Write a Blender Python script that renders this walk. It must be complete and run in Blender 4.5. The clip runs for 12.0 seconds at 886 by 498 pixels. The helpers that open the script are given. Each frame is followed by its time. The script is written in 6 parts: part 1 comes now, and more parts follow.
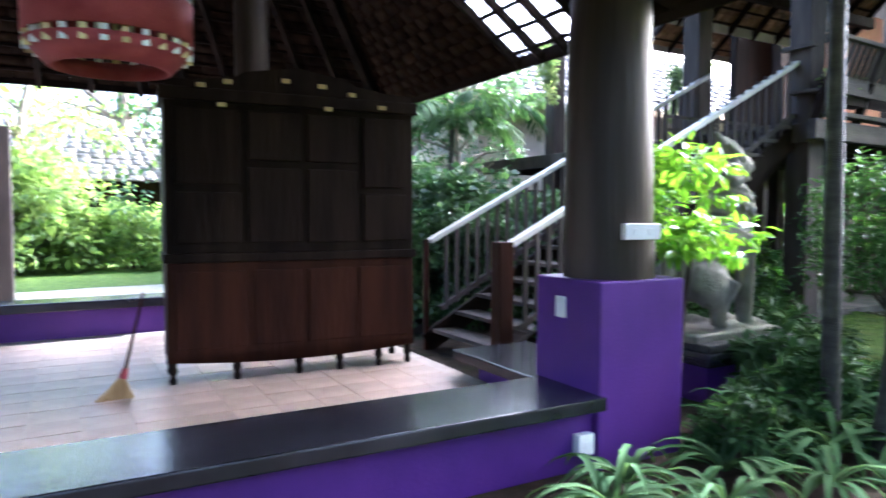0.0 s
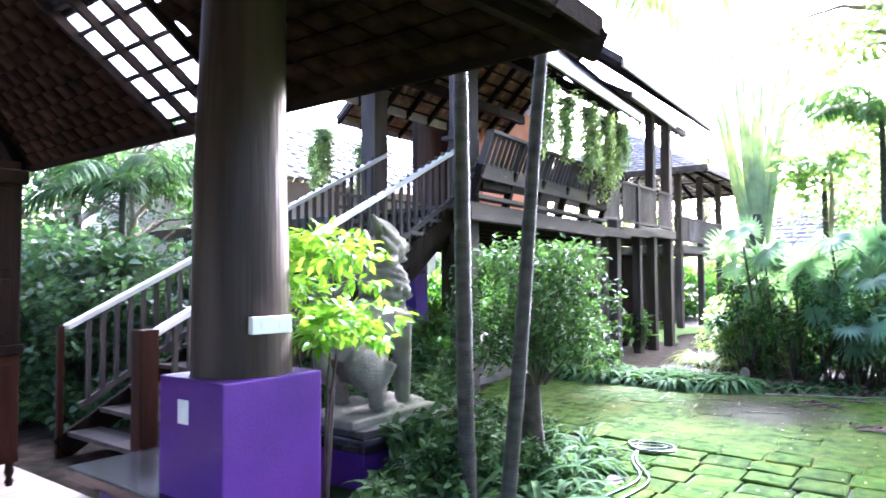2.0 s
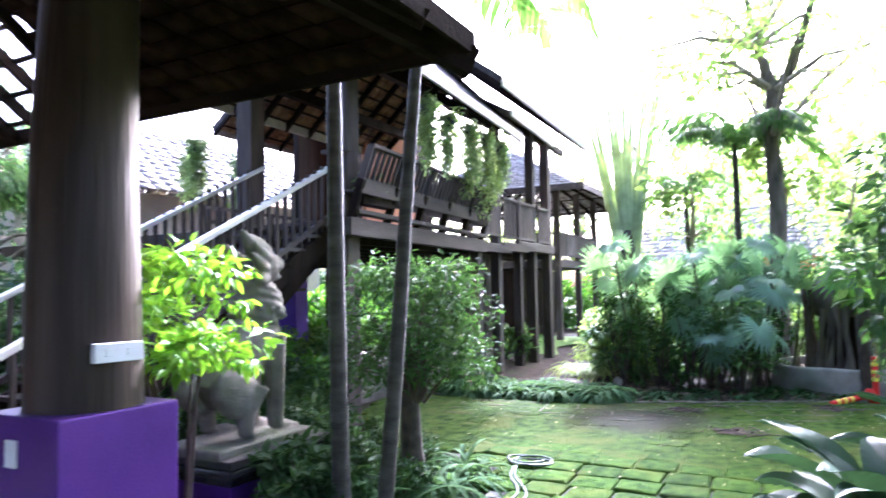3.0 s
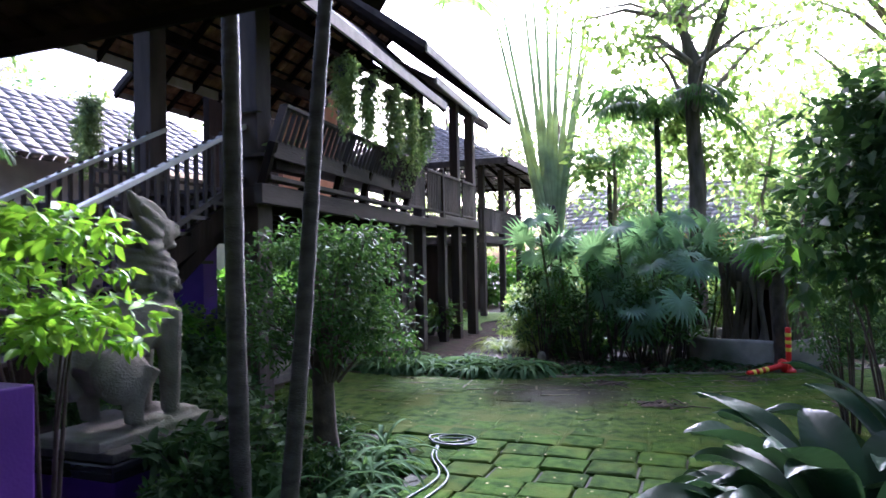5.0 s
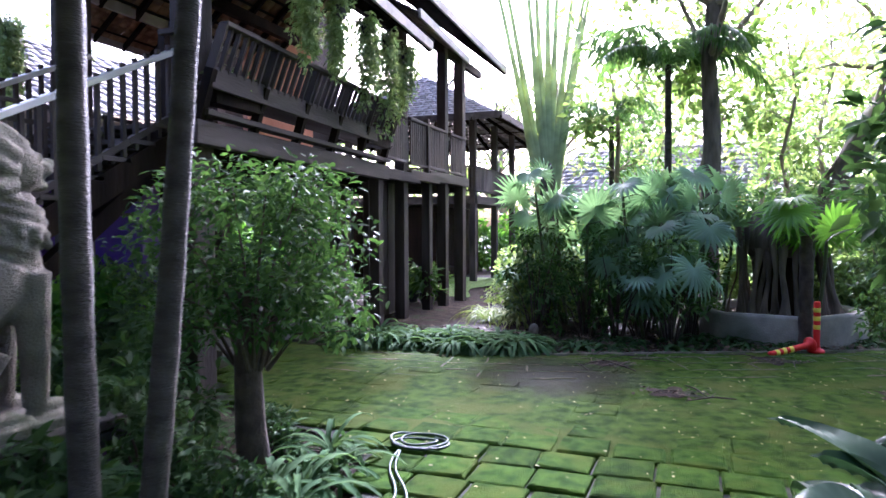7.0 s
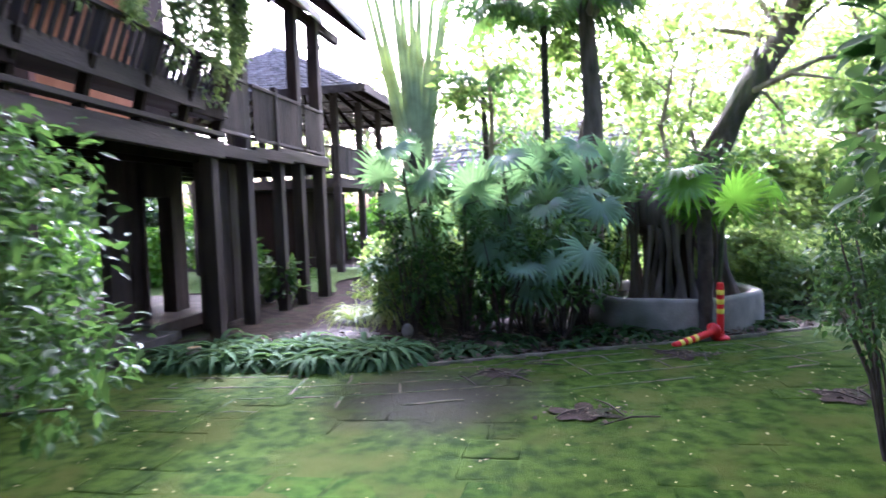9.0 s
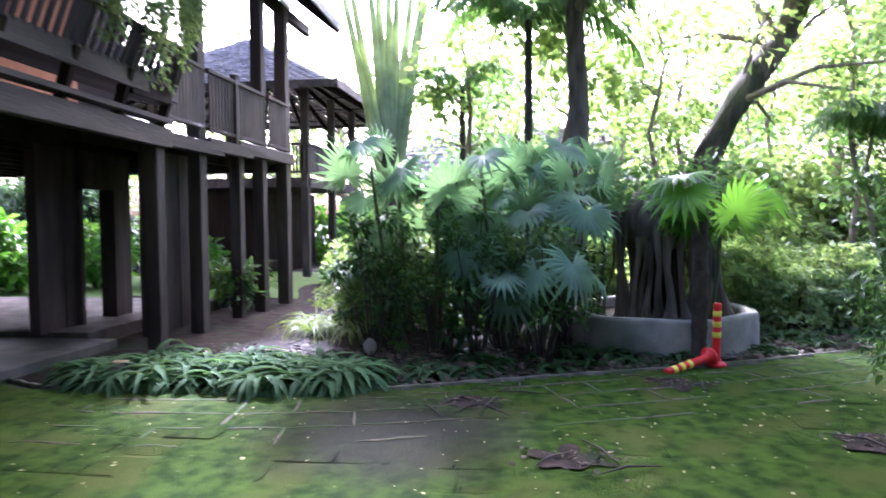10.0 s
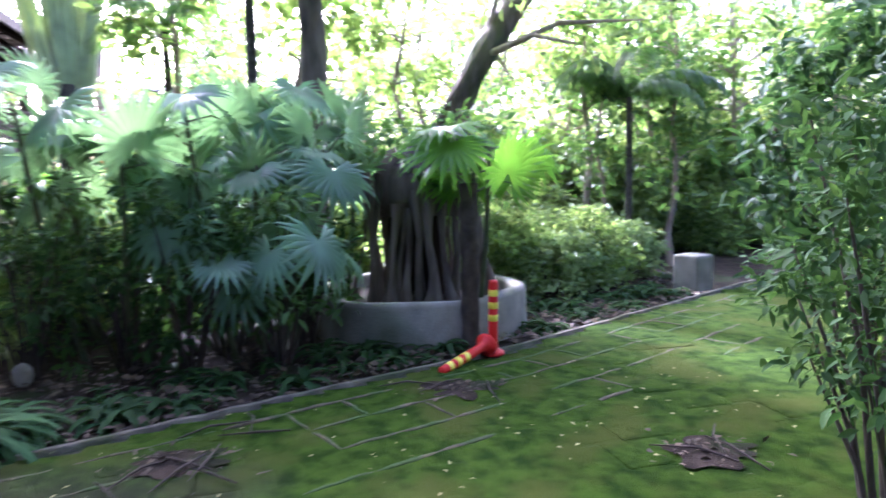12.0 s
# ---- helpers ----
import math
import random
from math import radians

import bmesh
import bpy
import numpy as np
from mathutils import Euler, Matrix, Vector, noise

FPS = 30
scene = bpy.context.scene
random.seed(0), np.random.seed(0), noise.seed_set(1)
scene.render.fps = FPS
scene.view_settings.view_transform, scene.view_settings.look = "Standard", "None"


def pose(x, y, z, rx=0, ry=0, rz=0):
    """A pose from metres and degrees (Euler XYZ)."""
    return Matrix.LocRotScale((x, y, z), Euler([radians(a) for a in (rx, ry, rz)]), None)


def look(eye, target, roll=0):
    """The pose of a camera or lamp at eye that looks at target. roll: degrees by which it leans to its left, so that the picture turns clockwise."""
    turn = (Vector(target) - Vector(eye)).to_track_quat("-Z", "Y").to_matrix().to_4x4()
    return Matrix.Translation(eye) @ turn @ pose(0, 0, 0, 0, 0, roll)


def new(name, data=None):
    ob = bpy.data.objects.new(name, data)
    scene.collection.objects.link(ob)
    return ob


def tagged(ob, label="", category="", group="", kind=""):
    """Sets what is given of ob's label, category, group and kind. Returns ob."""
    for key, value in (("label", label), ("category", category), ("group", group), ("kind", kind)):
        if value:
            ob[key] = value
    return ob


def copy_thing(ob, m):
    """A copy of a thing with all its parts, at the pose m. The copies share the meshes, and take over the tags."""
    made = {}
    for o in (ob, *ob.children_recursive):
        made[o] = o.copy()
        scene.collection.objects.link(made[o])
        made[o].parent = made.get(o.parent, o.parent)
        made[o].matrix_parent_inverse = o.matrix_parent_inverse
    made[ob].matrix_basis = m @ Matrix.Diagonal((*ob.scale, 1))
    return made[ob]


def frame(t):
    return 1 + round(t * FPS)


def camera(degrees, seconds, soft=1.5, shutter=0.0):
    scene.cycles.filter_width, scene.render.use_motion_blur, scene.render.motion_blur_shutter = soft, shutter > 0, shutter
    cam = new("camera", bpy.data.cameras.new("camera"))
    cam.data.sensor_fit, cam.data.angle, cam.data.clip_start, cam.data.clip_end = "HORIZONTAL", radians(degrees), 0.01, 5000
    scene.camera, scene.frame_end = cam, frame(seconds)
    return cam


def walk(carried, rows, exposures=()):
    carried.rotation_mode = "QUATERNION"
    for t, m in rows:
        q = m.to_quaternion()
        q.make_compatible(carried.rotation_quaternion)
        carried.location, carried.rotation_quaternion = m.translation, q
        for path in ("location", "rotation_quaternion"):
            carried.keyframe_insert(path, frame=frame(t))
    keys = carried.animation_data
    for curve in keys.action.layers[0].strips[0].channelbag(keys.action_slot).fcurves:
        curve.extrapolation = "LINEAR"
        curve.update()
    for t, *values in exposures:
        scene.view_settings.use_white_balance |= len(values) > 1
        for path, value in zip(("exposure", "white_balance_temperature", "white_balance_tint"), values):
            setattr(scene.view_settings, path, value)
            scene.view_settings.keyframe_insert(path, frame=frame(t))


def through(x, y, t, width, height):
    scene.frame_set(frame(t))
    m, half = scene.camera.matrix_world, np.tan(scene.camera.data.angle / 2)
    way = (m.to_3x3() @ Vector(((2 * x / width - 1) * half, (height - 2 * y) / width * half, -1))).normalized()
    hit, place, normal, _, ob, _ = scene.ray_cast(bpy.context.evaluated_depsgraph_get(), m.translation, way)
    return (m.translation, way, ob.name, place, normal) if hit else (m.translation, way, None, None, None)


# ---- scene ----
cam = camera(66.9, 12.0, soft=1.5, shutter=0.5)
PATH = [
    (0, (0.004, -0.002, 1.537), (0.970, 1.746, 1.433), 0.10),
    (0.5, (0.225, -0.066, 1.611), (1.410, 1.539, 1.477), 0.26),
    (1, (0.380, -0.078, 1.664), (1.778, 1.349, 1.575), 0.41),
    (1.5, (0.502, -0.087, 1.684), (2.035, 1.199, 1.702), -0.13),
    (2, (0.610, -0.099, 1.703), (2.200, 1.111, 1.786), -0.28),
    (2.5, (0.703, -0.133, 1.703), (2.366, 0.971, 1.826), -0.46),
    (3, (0.771, -0.106, 1.721), (2.538, 0.822, 1.845), -1.03),
    (3.2, (0.808, -0.047, 1.722), (2.607, 0.815, 1.859), -0.51),
    (5, (1.216, 0.049, 1.646), (3.078, 0.777, 1.701), -1.14),
    (5.5, (1.447, 0.085, 1.661), (3.324, 0.776, 1.635), -0.24),
    (6, (1.782, 0.217, 1.603), (3.665, 0.888, 1.556), 0.38),
    (6.5, (2.146, 0.315, 1.564), (4.032, 0.974, 1.471), -1.19),
    (6.7, (2.319, 0.340, 1.572), (4.187, 1.051, 1.507), -0.13),
    (8.3, (3.593, 0.551, 1.635), (5.475, 1.227, 1.615), -1.11),
    (8.5, (3.756, 0.586, 1.631), (5.654, 1.214, 1.566), -1.21),
    (9, (4.207, 0.707, 1.589), (6.173, 1.059, 1.481), -2.29),
    (9.2, (4.372, 0.768, 1.579), (6.344, 1.073, 1.451), -2.22),
    (9.5, (4.656, 0.784, 1.564), (6.624, 1.134, 1.499), -0.68),
    (10, (5.062, 0.799, 1.556), (7.041, 1.075, 1.466), -0.45),
    (10.5, (5.542, 0.813, 1.503), (7.530, 0.919, 1.316), 0.29),
    (11, (5.999, 0.753, 1.482), (7.993, 0.784, 1.329), 0.87),
    (11.5, (6.451, 0.770, 1.486), (8.434, 0.577, 1.310), -0.57),
    (12, (6.826, 0.801, 1.504), (8.753, 0.302, 1.310), -1.21),
]
EXPOSURES = [(0, 3.88, 4950, 18), (1, 4.65, 4930, 23), (2, 4.5, 4980, 27), (3.2, 3.8, 5000, 29), (4.8, 2.55, 4950, 31), (6, 2.6, 5000, 34), (6.7, 2.85, 5000, 35), (8.3, 3.3, 4950, 37), (9.5, 3.3, 4980, 37), (12, 3.65, 4930, 38)]
walk(cam, [(t, look(eye, target, roll)) for t, eye, target, roll in PATH], EXPOSURES)

# ---------- world and sun ----------
SUN_EL, SUN_AZ = 31.0, 80.0
world = bpy.data.worlds.new("sky")
scene.world = world
world.use_nodes = True
wn = world.node_tree
sky = wn.nodes.new("ShaderNodeTexSky")
sky.sky_type, sky.sun_disc = "NISHITA", False
sky.sun_elevation, sky.sun_rotation = radians(SUN_EL), radians(SUN_AZ)
sky.air_density, sky.dust_density, sky.ozone_density = 1.0, 10.0, 1.0
wn.links.new(sky.outputs[0], wn.nodes["Background"].inputs[0])
wn.nodes["Background"].inputs[1].default_value = 0.15
sun_data = bpy.data.lights.new("sun", "SUN")
sun_data.energy, sun_data.angle, sun_data.color = 3.4, radians(5), (1.0, 0.95, 0.86)
sun = new("sun", sun_data)
sd = Vector((math.sin(radians(SUN_AZ)) * math.cos(radians(SUN_EL)), math.cos(radians(SUN_AZ)) * math.cos(radians(SUN_EL)), math.sin(radians(SUN_EL))))
sun.matrix_world = look(sd * 40, (0, 0, 0))

R = random.Random(7)
NR = np.random.default_rng(7)


# ---------- materials ----------
def mat(name, c1, c2, scale=3.0, rough=0.7, bump=0.3, fine=40.0, stretch=(1, 1, 1), metal=0.0, spec=0.4, vary=0.0, c3=None, big=0.5, detail=6.0, island=False, world_space=False):
    """Two-scale procedural surface: base colour mottled between c1 and c2, patches of c3, fine relief."""
    m = bpy.data.materials.new(name)
    m.use_nodes = True
    nt = m.node_tree
    b = nt.nodes["Principled BSDF"]
    b.inputs["Roughness"].default_value, b.inputs["Metallic"].default_value = rough, metal
    b.inputs["Specular IOR Level"].default_value = spec
    tc = nt.nodes.new("ShaderNodeTexCoord")
    mp = nt.nodes.new("ShaderNodeMapping")
    mp.inputs["Scale"].default_value = stretch
    nt.links.new(nt.nodes.new("ShaderNodeNewGeometry").outputs["Position"] if world_space else tc.outputs["Object"], mp.inputs[0])

    def tex(s, d):
        n = nt.nodes.new("ShaderNodeTexNoise")
        n.inputs["Scale"].default_value, n.inputs["Detail"].default_value = s, d
        nt.links.new(mp.outputs[0], n.inputs["Vector"])
        return n.outputs[0]

    def ramp(src, lo, hi):
        n = nt.nodes.new("ShaderNodeMapRange")
        n.inputs[1].default_value, n.inputs[2].default_value = lo, hi
        nt.links.new(src, n.inputs[0])
        return n.outputs[0]

    def mix(f, a, c):
        n = nt.nodes.new("ShaderNodeMix")
        n.data_type = "RGBA"
        nt.links.new(f, n.inputs[0])
        for s, v in ((n.inputs[6], a), (n.inputs[7], c)):
            if isinstance(v, tuple):
                s.default_value = (*v, 1)
            else:
                nt.links.new(v, s)
        return n.outputs[2]

    col = mix(ramp(tex(scale, detail), 0.35, 0.65), c1, c2)
    if c3:
        col = mix(ramp(tex(scale * 0.27, 3.0), big, big + 0.15), col, c3)
    fine_n = tex(fine, 3.0)
    if vary:
        src = nt.nodes.new("ShaderNodeNewGeometry").outputs["Random Per Island"] if island else nt.nodes.new("ShaderNodeObjectInfo").outputs["Random"]
        hs = nt.nodes.new("ShaderNodeHueSaturation")
        nt.links.new(ramp(src, 0, 1), hs.inputs["Fac"])
        hs.inputs["Fac"].default_value = 1
        mr = nt.nodes.new("ShaderNodeMapRange")
        mr.inputs[3].default_value, mr.inputs[4].default_value = 1 - vary, 1 + vary
        nt.links.new(src, mr.inputs[0])
        nt.links.remove(hs.inputs["Fac"].links[0])
        nt.links.new(mr.outputs[0], hs.inputs["Value"])
        nt.links.new(col, hs.inputs["Color"])
        col = hs.outputs[0]
    nt.links.new(col, b.inputs["Base Color"])
    rr = nt.nodes.new("ShaderNodeMapRange")
    rr.inputs[3].default_value, rr.inputs[4].default_value = max(rough - 0.12, 0.02), min(rough + 0.12, 1)
    nt.links.new(fine_n, rr.inputs[0])
    nt.links.new(rr.outputs[0], b.inputs["Roughness"])
    if bump:
        bp = nt.nodes.new("ShaderNodeBump")
        bp.inputs["Strength"].default_value, bp.inputs["Distance"].default_value = bump, 0.02
        nt.links.new(fine_n, bp.inputs["Height"])
        nt.links.new(bp.outputs[0], b.inputs["Normal"])
    return m


def leaf_mat(name, c1, c2, through=0.35, rough=0.5, spec=0.35, value=0.35):
    """Leaf: hue and value vary leaf by leaf, part of the light passes through."""
    m = bpy.data.materials.new(name)
    m.use_nodes = True
    nt = m.node_tree
    b = nt.nodes["Principled BSDF"]
    b.inputs["Roughness"].default_value = rough
    b.inputs["Specular IOR Level"].default_value = spec
    g = nt.nodes.new("ShaderNodeNewGeometry")
    mx = nt.nodes.new("ShaderNodeMix")
    mx.data_type = "RGBA"
    mx.inputs[6].default_value, mx.inputs[7].default_value = (*c1, 1), (*c2, 1)
    nt.links.new(g.outputs["Random Per Island"], mx.inputs[0])
    no = nt.nodes.new("ShaderNodeTexNoise")
    no.inputs["Scale"].default_value = 2.2
    tc = nt.nodes.new("ShaderNodeTexCoord")
    nt.links.new(tc.outputs["Object"], no.inputs["Vector"])
    hs = nt.nodes.new("ShaderNodeHueSaturation")
    mr = nt.nodes.new("ShaderNodeMapRange")
    mr.inputs[1].default_value, mr.inputs[2].default_value = 0.3, 0.7
    mr.inputs[3].default_value, mr.inputs[4].default_value = 1 - value, 1 + value
    nt.links.new(no.outputs[0], mr.inputs[0])
    nt.links.new(mr.outputs[0], hs.inputs["Value"])
    nt.links.new(mx.outputs[2], hs.inputs["Color"])
    nt.links.new(hs.outputs[0], b.inputs["Base Color"])
    tr = nt.nodes.new("ShaderNodeBsdfTranslucent")
    br = nt.nodes.new("ShaderNodeMix")
    br.data_type = "RGBA"
    br.blend_type = "MULTIPLY"
    br.inputs[0].default_value = 1.0
    br.inputs[7].default_value = (1.8, 1.75, 1.0, 1)
    nt.links.new(hs.outputs[0], br.inputs[6])
    nt.links.new(br.outputs[2], tr.inputs[0])
    ms = nt.nodes.new("ShaderNodeMixShader")
    ms.inputs[0].default_value = through
    nt.links.new(b.outputs[0], ms.inputs[1])
    nt.links.new(tr.outputs[0], ms.inputs[2])
    nt.links.new(ms.outputs[0], nt.nodes["Material Output"].inputs[0])
    return m


M_SOIL = mat("soil", (0.018, 0.013, 0.009), (0.05, 0.036, 0.025), 6, 0.95, 0.8, 60, c3=(0.025, 0.04, 0.012), big=0.55, spec=0.1)
M_MOSS = mat("mossy_paver", (0.016, 0.044, 0.003), (0.043, 0.092, 0.007), 9, 1.0, 1.0, 120, vary=0.22, c3=(0.055, 0.085, 0.008), big=0.52, world_space=True, spec=0.05)
M_MOSS_I = mat("mossy_ground", (0.016, 0.038, 0.004), (0.052, 0.094, 0.009), 7, 1.0, 1.0, 120, c3=(0.062, 0.08, 0.013), big=0.5, world_space=True, spec=0.05)
# a worn bare patch on the mossy ground
nt_ = M_MOSS_I.node_tree
ge_ = nt_.nodes.new("ShaderNodeNewGeometry")
nz_ = nt_.nodes.new("ShaderNodeTexNoise")
nz_.inputs["Scale"].default_value, nz_.inputs["Detail"].default_value = 1.6, 8
nt_.links.new(ge_.outputs["Position"], nz_.inputs["Vector"])
ad_ = nt_.nodes.new("ShaderNodeVectorMath")
ad_.operation = "MULTIPLY_ADD"
nt_.links.new(nz_.outputs["Color"], ad_.inputs[0])
ad_.inputs[1].default_value = (1.1, 1.1, 0)
nt_.links.new(ge_.outputs["Position"], ad_.inputs[2])
di_ = nt_.nodes.new("ShaderNodeVectorMath")
di_.operation = "DISTANCE"
nt_.links.new(ad_.outputs[0], di_.inputs[0])
di_.inputs[1].default_value = (10.3, 2.35, 0.02)
mr_ = nt_.nodes.new("ShaderNodeMapRange")
mr_.inputs[1].default_value, mr_.inputs[2].default_value, mr_.inputs[3].default_value, mr_.inputs[4].default_value = 0.35, 1.25, 0.92, 0.0
nt_.links.new(di_.outputs["Value"], mr_.inputs[0])
mx_ = nt_.nodes.new("ShaderNodeMix")
mx_.data_type = "RGBA"
nt_.links.new(mr_.outputs[0], mx_.inputs[0])
old_ = nt_.nodes["Principled BSDF"].inputs["Base Color"].links[0].from_socket
nt_.links.new(old_, mx_.inputs[6])
mx_.inputs[7].default_value = (0.042, 0.039, 0.03, 1)
nt_.links.new(mx_.outputs[2], nt_.nodes["Principled BSDF"].inputs["Base Color"])
M_JOINT = mat("paver_bedding", (0.012, 0.014, 0.008), (0.03, 0.038, 0.012), 8, 0.95, 0.6, 70)
M_KERB = mat("kerb_concrete", (0.19, 0.165, 0.12), (0.32, 0.28, 0.22), 5, 0.9, 0.5, 60, c3=(0.12, 0.14, 0.06), big=0.55)
M_EDGE = mat("old_edging", (0.07, 0.062, 0.042), (0.165, 0.145, 0.1), 7, 0.95, 0.6, 60, c3=(0.05, 0.065, 0.02), big=0.52)
M_TERR = mat("worn_terrace", (0.07, 0.062, 0.05), (0.15, 0.13, 0.105), 3, 0.8, 0.4, 50, c3=(0.05, 0.055, 0.03), big=0.55)
M_CONC = mat("planter_concrete", (0.17, 0.155, 0.125), (0.34, 0.315, 0.26), 2.5, 0.9, 0.4, 50, c3=(0.09, 0.1, 0.065), big=0.5)
M_PURPLE = mat("purple_paint", (0.068, 0.016, 0.165), (0.094, 0.024, 0.21), 2.0, 0.5, 0.12, 60, c3=(0.10, 0.025, 0.19), big=0.5, spec=0.35)
M_BLACK = mat("polished_black_slab", (0.01, 0.01, 0.014), (0.022, 0.022, 0.03), 3, 0.2, 0.02, 25, spec=0.5, c3=(0.045, 0.045, 0.05), big=0.55)
M_FLOOR = mat("terracotta_floor", (0.35, 0.26, 0.205), (0.45, 0.345, 0.28), 3, 0.45, 0.12, 40, vary=0.1, c3=(0.36, 0.25, 0.19), big=0.6)
M_GROUT = mat("floor_grout", (0.42, 0.36, 0.31), (0.5, 0.44, 0.38), 8, 0.9, 0.2, 60)
M_COLUMN = mat("column_wood", (0.03, 0.021, 0.016), (0.072, 0.053, 0.042), 4, 0.42, 0.35, 30, stretch=(1, 1, 0.06), c3=(0.09, 0.07, 0.056), big=0.5, spec=0.2)
M_WOOD = mat("weathered_wood", (0.03, 0.021, 0.017), (0.068, 0.049, 0.04), 5, 0.75, 0.4, 40, stretch=(1, 1, 0.2), vary=0.2, c3=(0.15, 0.125, 0.115), big=0.6)
M_WOODX = mat("weathered_beam", (0.031, 0.022, 0.017), (0.074, 0.054, 0.044), 5, 0.75, 0.4, 40, stretch=(0.15, 1, 1), vary=0.2, c3=(0.16, 0.135, 0.12), big=0.6)
# near-white base colour carries the direct sun on the handrails
M_RAIL = mat("sunlit_handrail", (0.68, 0.64, 0.58), (0.82, 0.77, 0.7), 6, 0.35, 0.3, 40, stretch=(0.2, 1, 1), c3=(0.45, 0.4, 0.35), big=0.6)
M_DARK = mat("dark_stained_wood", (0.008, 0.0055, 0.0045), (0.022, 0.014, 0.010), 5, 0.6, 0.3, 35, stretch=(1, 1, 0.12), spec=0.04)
M_BROWN = mat("red_brown_wood", (0.018, 0.006, 0.0035), (0.042, 0.014, 0.007), 5, 0.65, 0.3, 35, stretch=(1, 1, 0.12), spec=0.08)
# roof timber and pavilion tiles near-black: the underside's shade is put into their colour
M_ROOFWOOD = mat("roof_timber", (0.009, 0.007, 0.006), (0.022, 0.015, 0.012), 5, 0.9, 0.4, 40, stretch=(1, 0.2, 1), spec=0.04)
M_TILE_U = mat("roof_tile", (0.20, 0.11, 0.06), (0.36, 0.22, 0.12), 6, 0.85, 0.4, 50, vary=0.25, island=True, c3=(0.13, 0.09, 0.07), big=0.55)
M_TILE_D = mat("shaded_roof_tile", (0.010, 0.006, 0.0045), (0.024, 0.014, 0.009), 6, 0.95, 0.4, 50, vary=0.25, island=True, spec=0.03)
M_TILE_G = mat("grey_roof_shingle", (0.16, 0.14, 0.12), (0.30, 0.27, 0.24), 6, 0.9, 0.4, 50, vary=0.2, island=True)
M_BARGE = mat("pale_bargeboard", (0.40, 0.36, 0.32), (0.55, 0.5, 0.46), 4, 0.7, 0.3, 40)
M_STONE = mat("statue_stone", (0.13, 0.12, 0.095), (0.23, 0.215, 0.18), 5, 0.95, 0.7, 70, c3=(0.14, 0.15, 0.1), big=0.5)
M_DSTONE = mat("dark_plinth_stone", (0.018, 0.017, 0.016), (0.045, 0.042, 0.038), 5, 0.85, 0.5, 60)
M_WHITE = mat("white_plastic", (0.72, 0.72, 0.7), (0.82, 0.82, 0.8), 4, 0.4, 0.05, 30)
M_GREY = mat("grey_plastic", (0.1, 0.1, 0.1), (0.16, 0.16, 0.16), 4, 0.5, 0.05, 30)
M_RED = mat("red_orange_plastic", (0.6, 0.012, 0.008), (0.72, 0.022, 0.012), 3, 0.45, 0.08, 40, c3=(0.5, 0.03, 0.015), big=0.6)
M_YEL = mat("yellow_reflective_band", (0.78, 0.62, 0.03), (0.86, 0.74, 0.08), 6, 0.35, 0.05, 60)
M_TWIG = mat("dark_twig", (0.03, 0.022, 0.015), (0.075, 0.055, 0.04), 8, 0.9, 0.4, 40)
M_BARK = mat("tree_bark", (0.16, 0.12, 0.09), (0.32, 0.27, 0.22), 6, 0.95, 1.0, 25, stretch=(1, 1, 0.3), c3=(0.10, 0.11, 0.05), big=0.55)
M_BARK_D = mat("dark_vine_bark", (0.05, 0.04, 0.03), (0.15, 0.125, 0.1), 6, 0.95, 1.0, 25, stretch=(1, 1, 0.3), c3=(0.06, 0.075, 0.03), big=0.5)
M_PALMBARK = mat("palm_bark", (0.025, 0.022, 0.017), (0.065, 0.058, 0.048), 5, 0.8, 0.5, 40, stretch=(1, 1, 3), c3=(0.12, 0.11, 0.095), big=0.6)
M_STEM = mat("green_stem", (0.03, 0.045, 0.016), (0.07, 0.085, 0.03), 6, 0.6, 0.3, 40)
M_ROOT = mat("fig_root", (0.05, 0.038, 0.027), (0.15, 0.12, 0.09), 6, 0.9, 0.7, 35, stretch=(1, 1, 0.2))
M_HOSE = mat("green_hose", (0.010, 0.03, 0.022), (0.03, 0.062, 0.046), 5, 0.5, 0.05, 30, spec=0.25)
M_CLOTH = mat("lantern_cloth", (0.24, 0.03, 0.035), (0.34, 0.06, 0.06), 6, 0.8, 0.2, 80)
M_PALE = mat("pale_wall", (0.55, 0.46, 0.38), (0.66, 0.57, 0.48), 3, 0.85, 0.2, 40)
M_ORANGE = mat("orange_plaster", (0.5, 0.2, 0.1), (0.6, 0.27, 0.15), 3, 0.85, 0.2, 40)
M_BRASS = mat("worn_brass", (0.45, 0.33, 0.14), (0.6, 0.48, 0.22), 8, 0.4, 0.2, 60, metal=1.0)
M_STRAW = mat("broom_straw", (0.35, 0.24, 0.1), (0.5, 0.36, 0.17), 20, 0.9, 0.6, 60, stretch=(1, 1, 0.1))
M_LITTER = mat("fallen_leaf", (0.22, 0.2, 0.06), (0.38, 0.34, 0.15), 5, 0.8, 0.1, 40, vary=0.3, island=True)
M_POT = mat("dark_pot", (0.03, 0.03, 0.032), (0.06, 0.06, 0.06), 5, 0.6, 0.2, 40)
M_GRAVEL = mat("gravel", (0.42, 0.36, 0.28), (0.56, 0.5, 0.4), 10, 0.95, 0.8, 80)
M_LAWN = mat("lawn_grass", (0.07, 0.13, 0.02), (0.14, 0.22, 0.03), 6, 0.95, 1.0, 90)
M_DRY = mat("dry_leaf", (0.045, 0.03, 0.018), (0.12, 0.085, 0.05), 5, 0.85, 0.1, 40, vary=0.35, island=True)
M_CLEAR = bpy.data.materials.new("clear_glass")
M_CLEAR.use_nodes = True
gb = M_CLEAR.node_tree.nodes["Principled BSDF"]
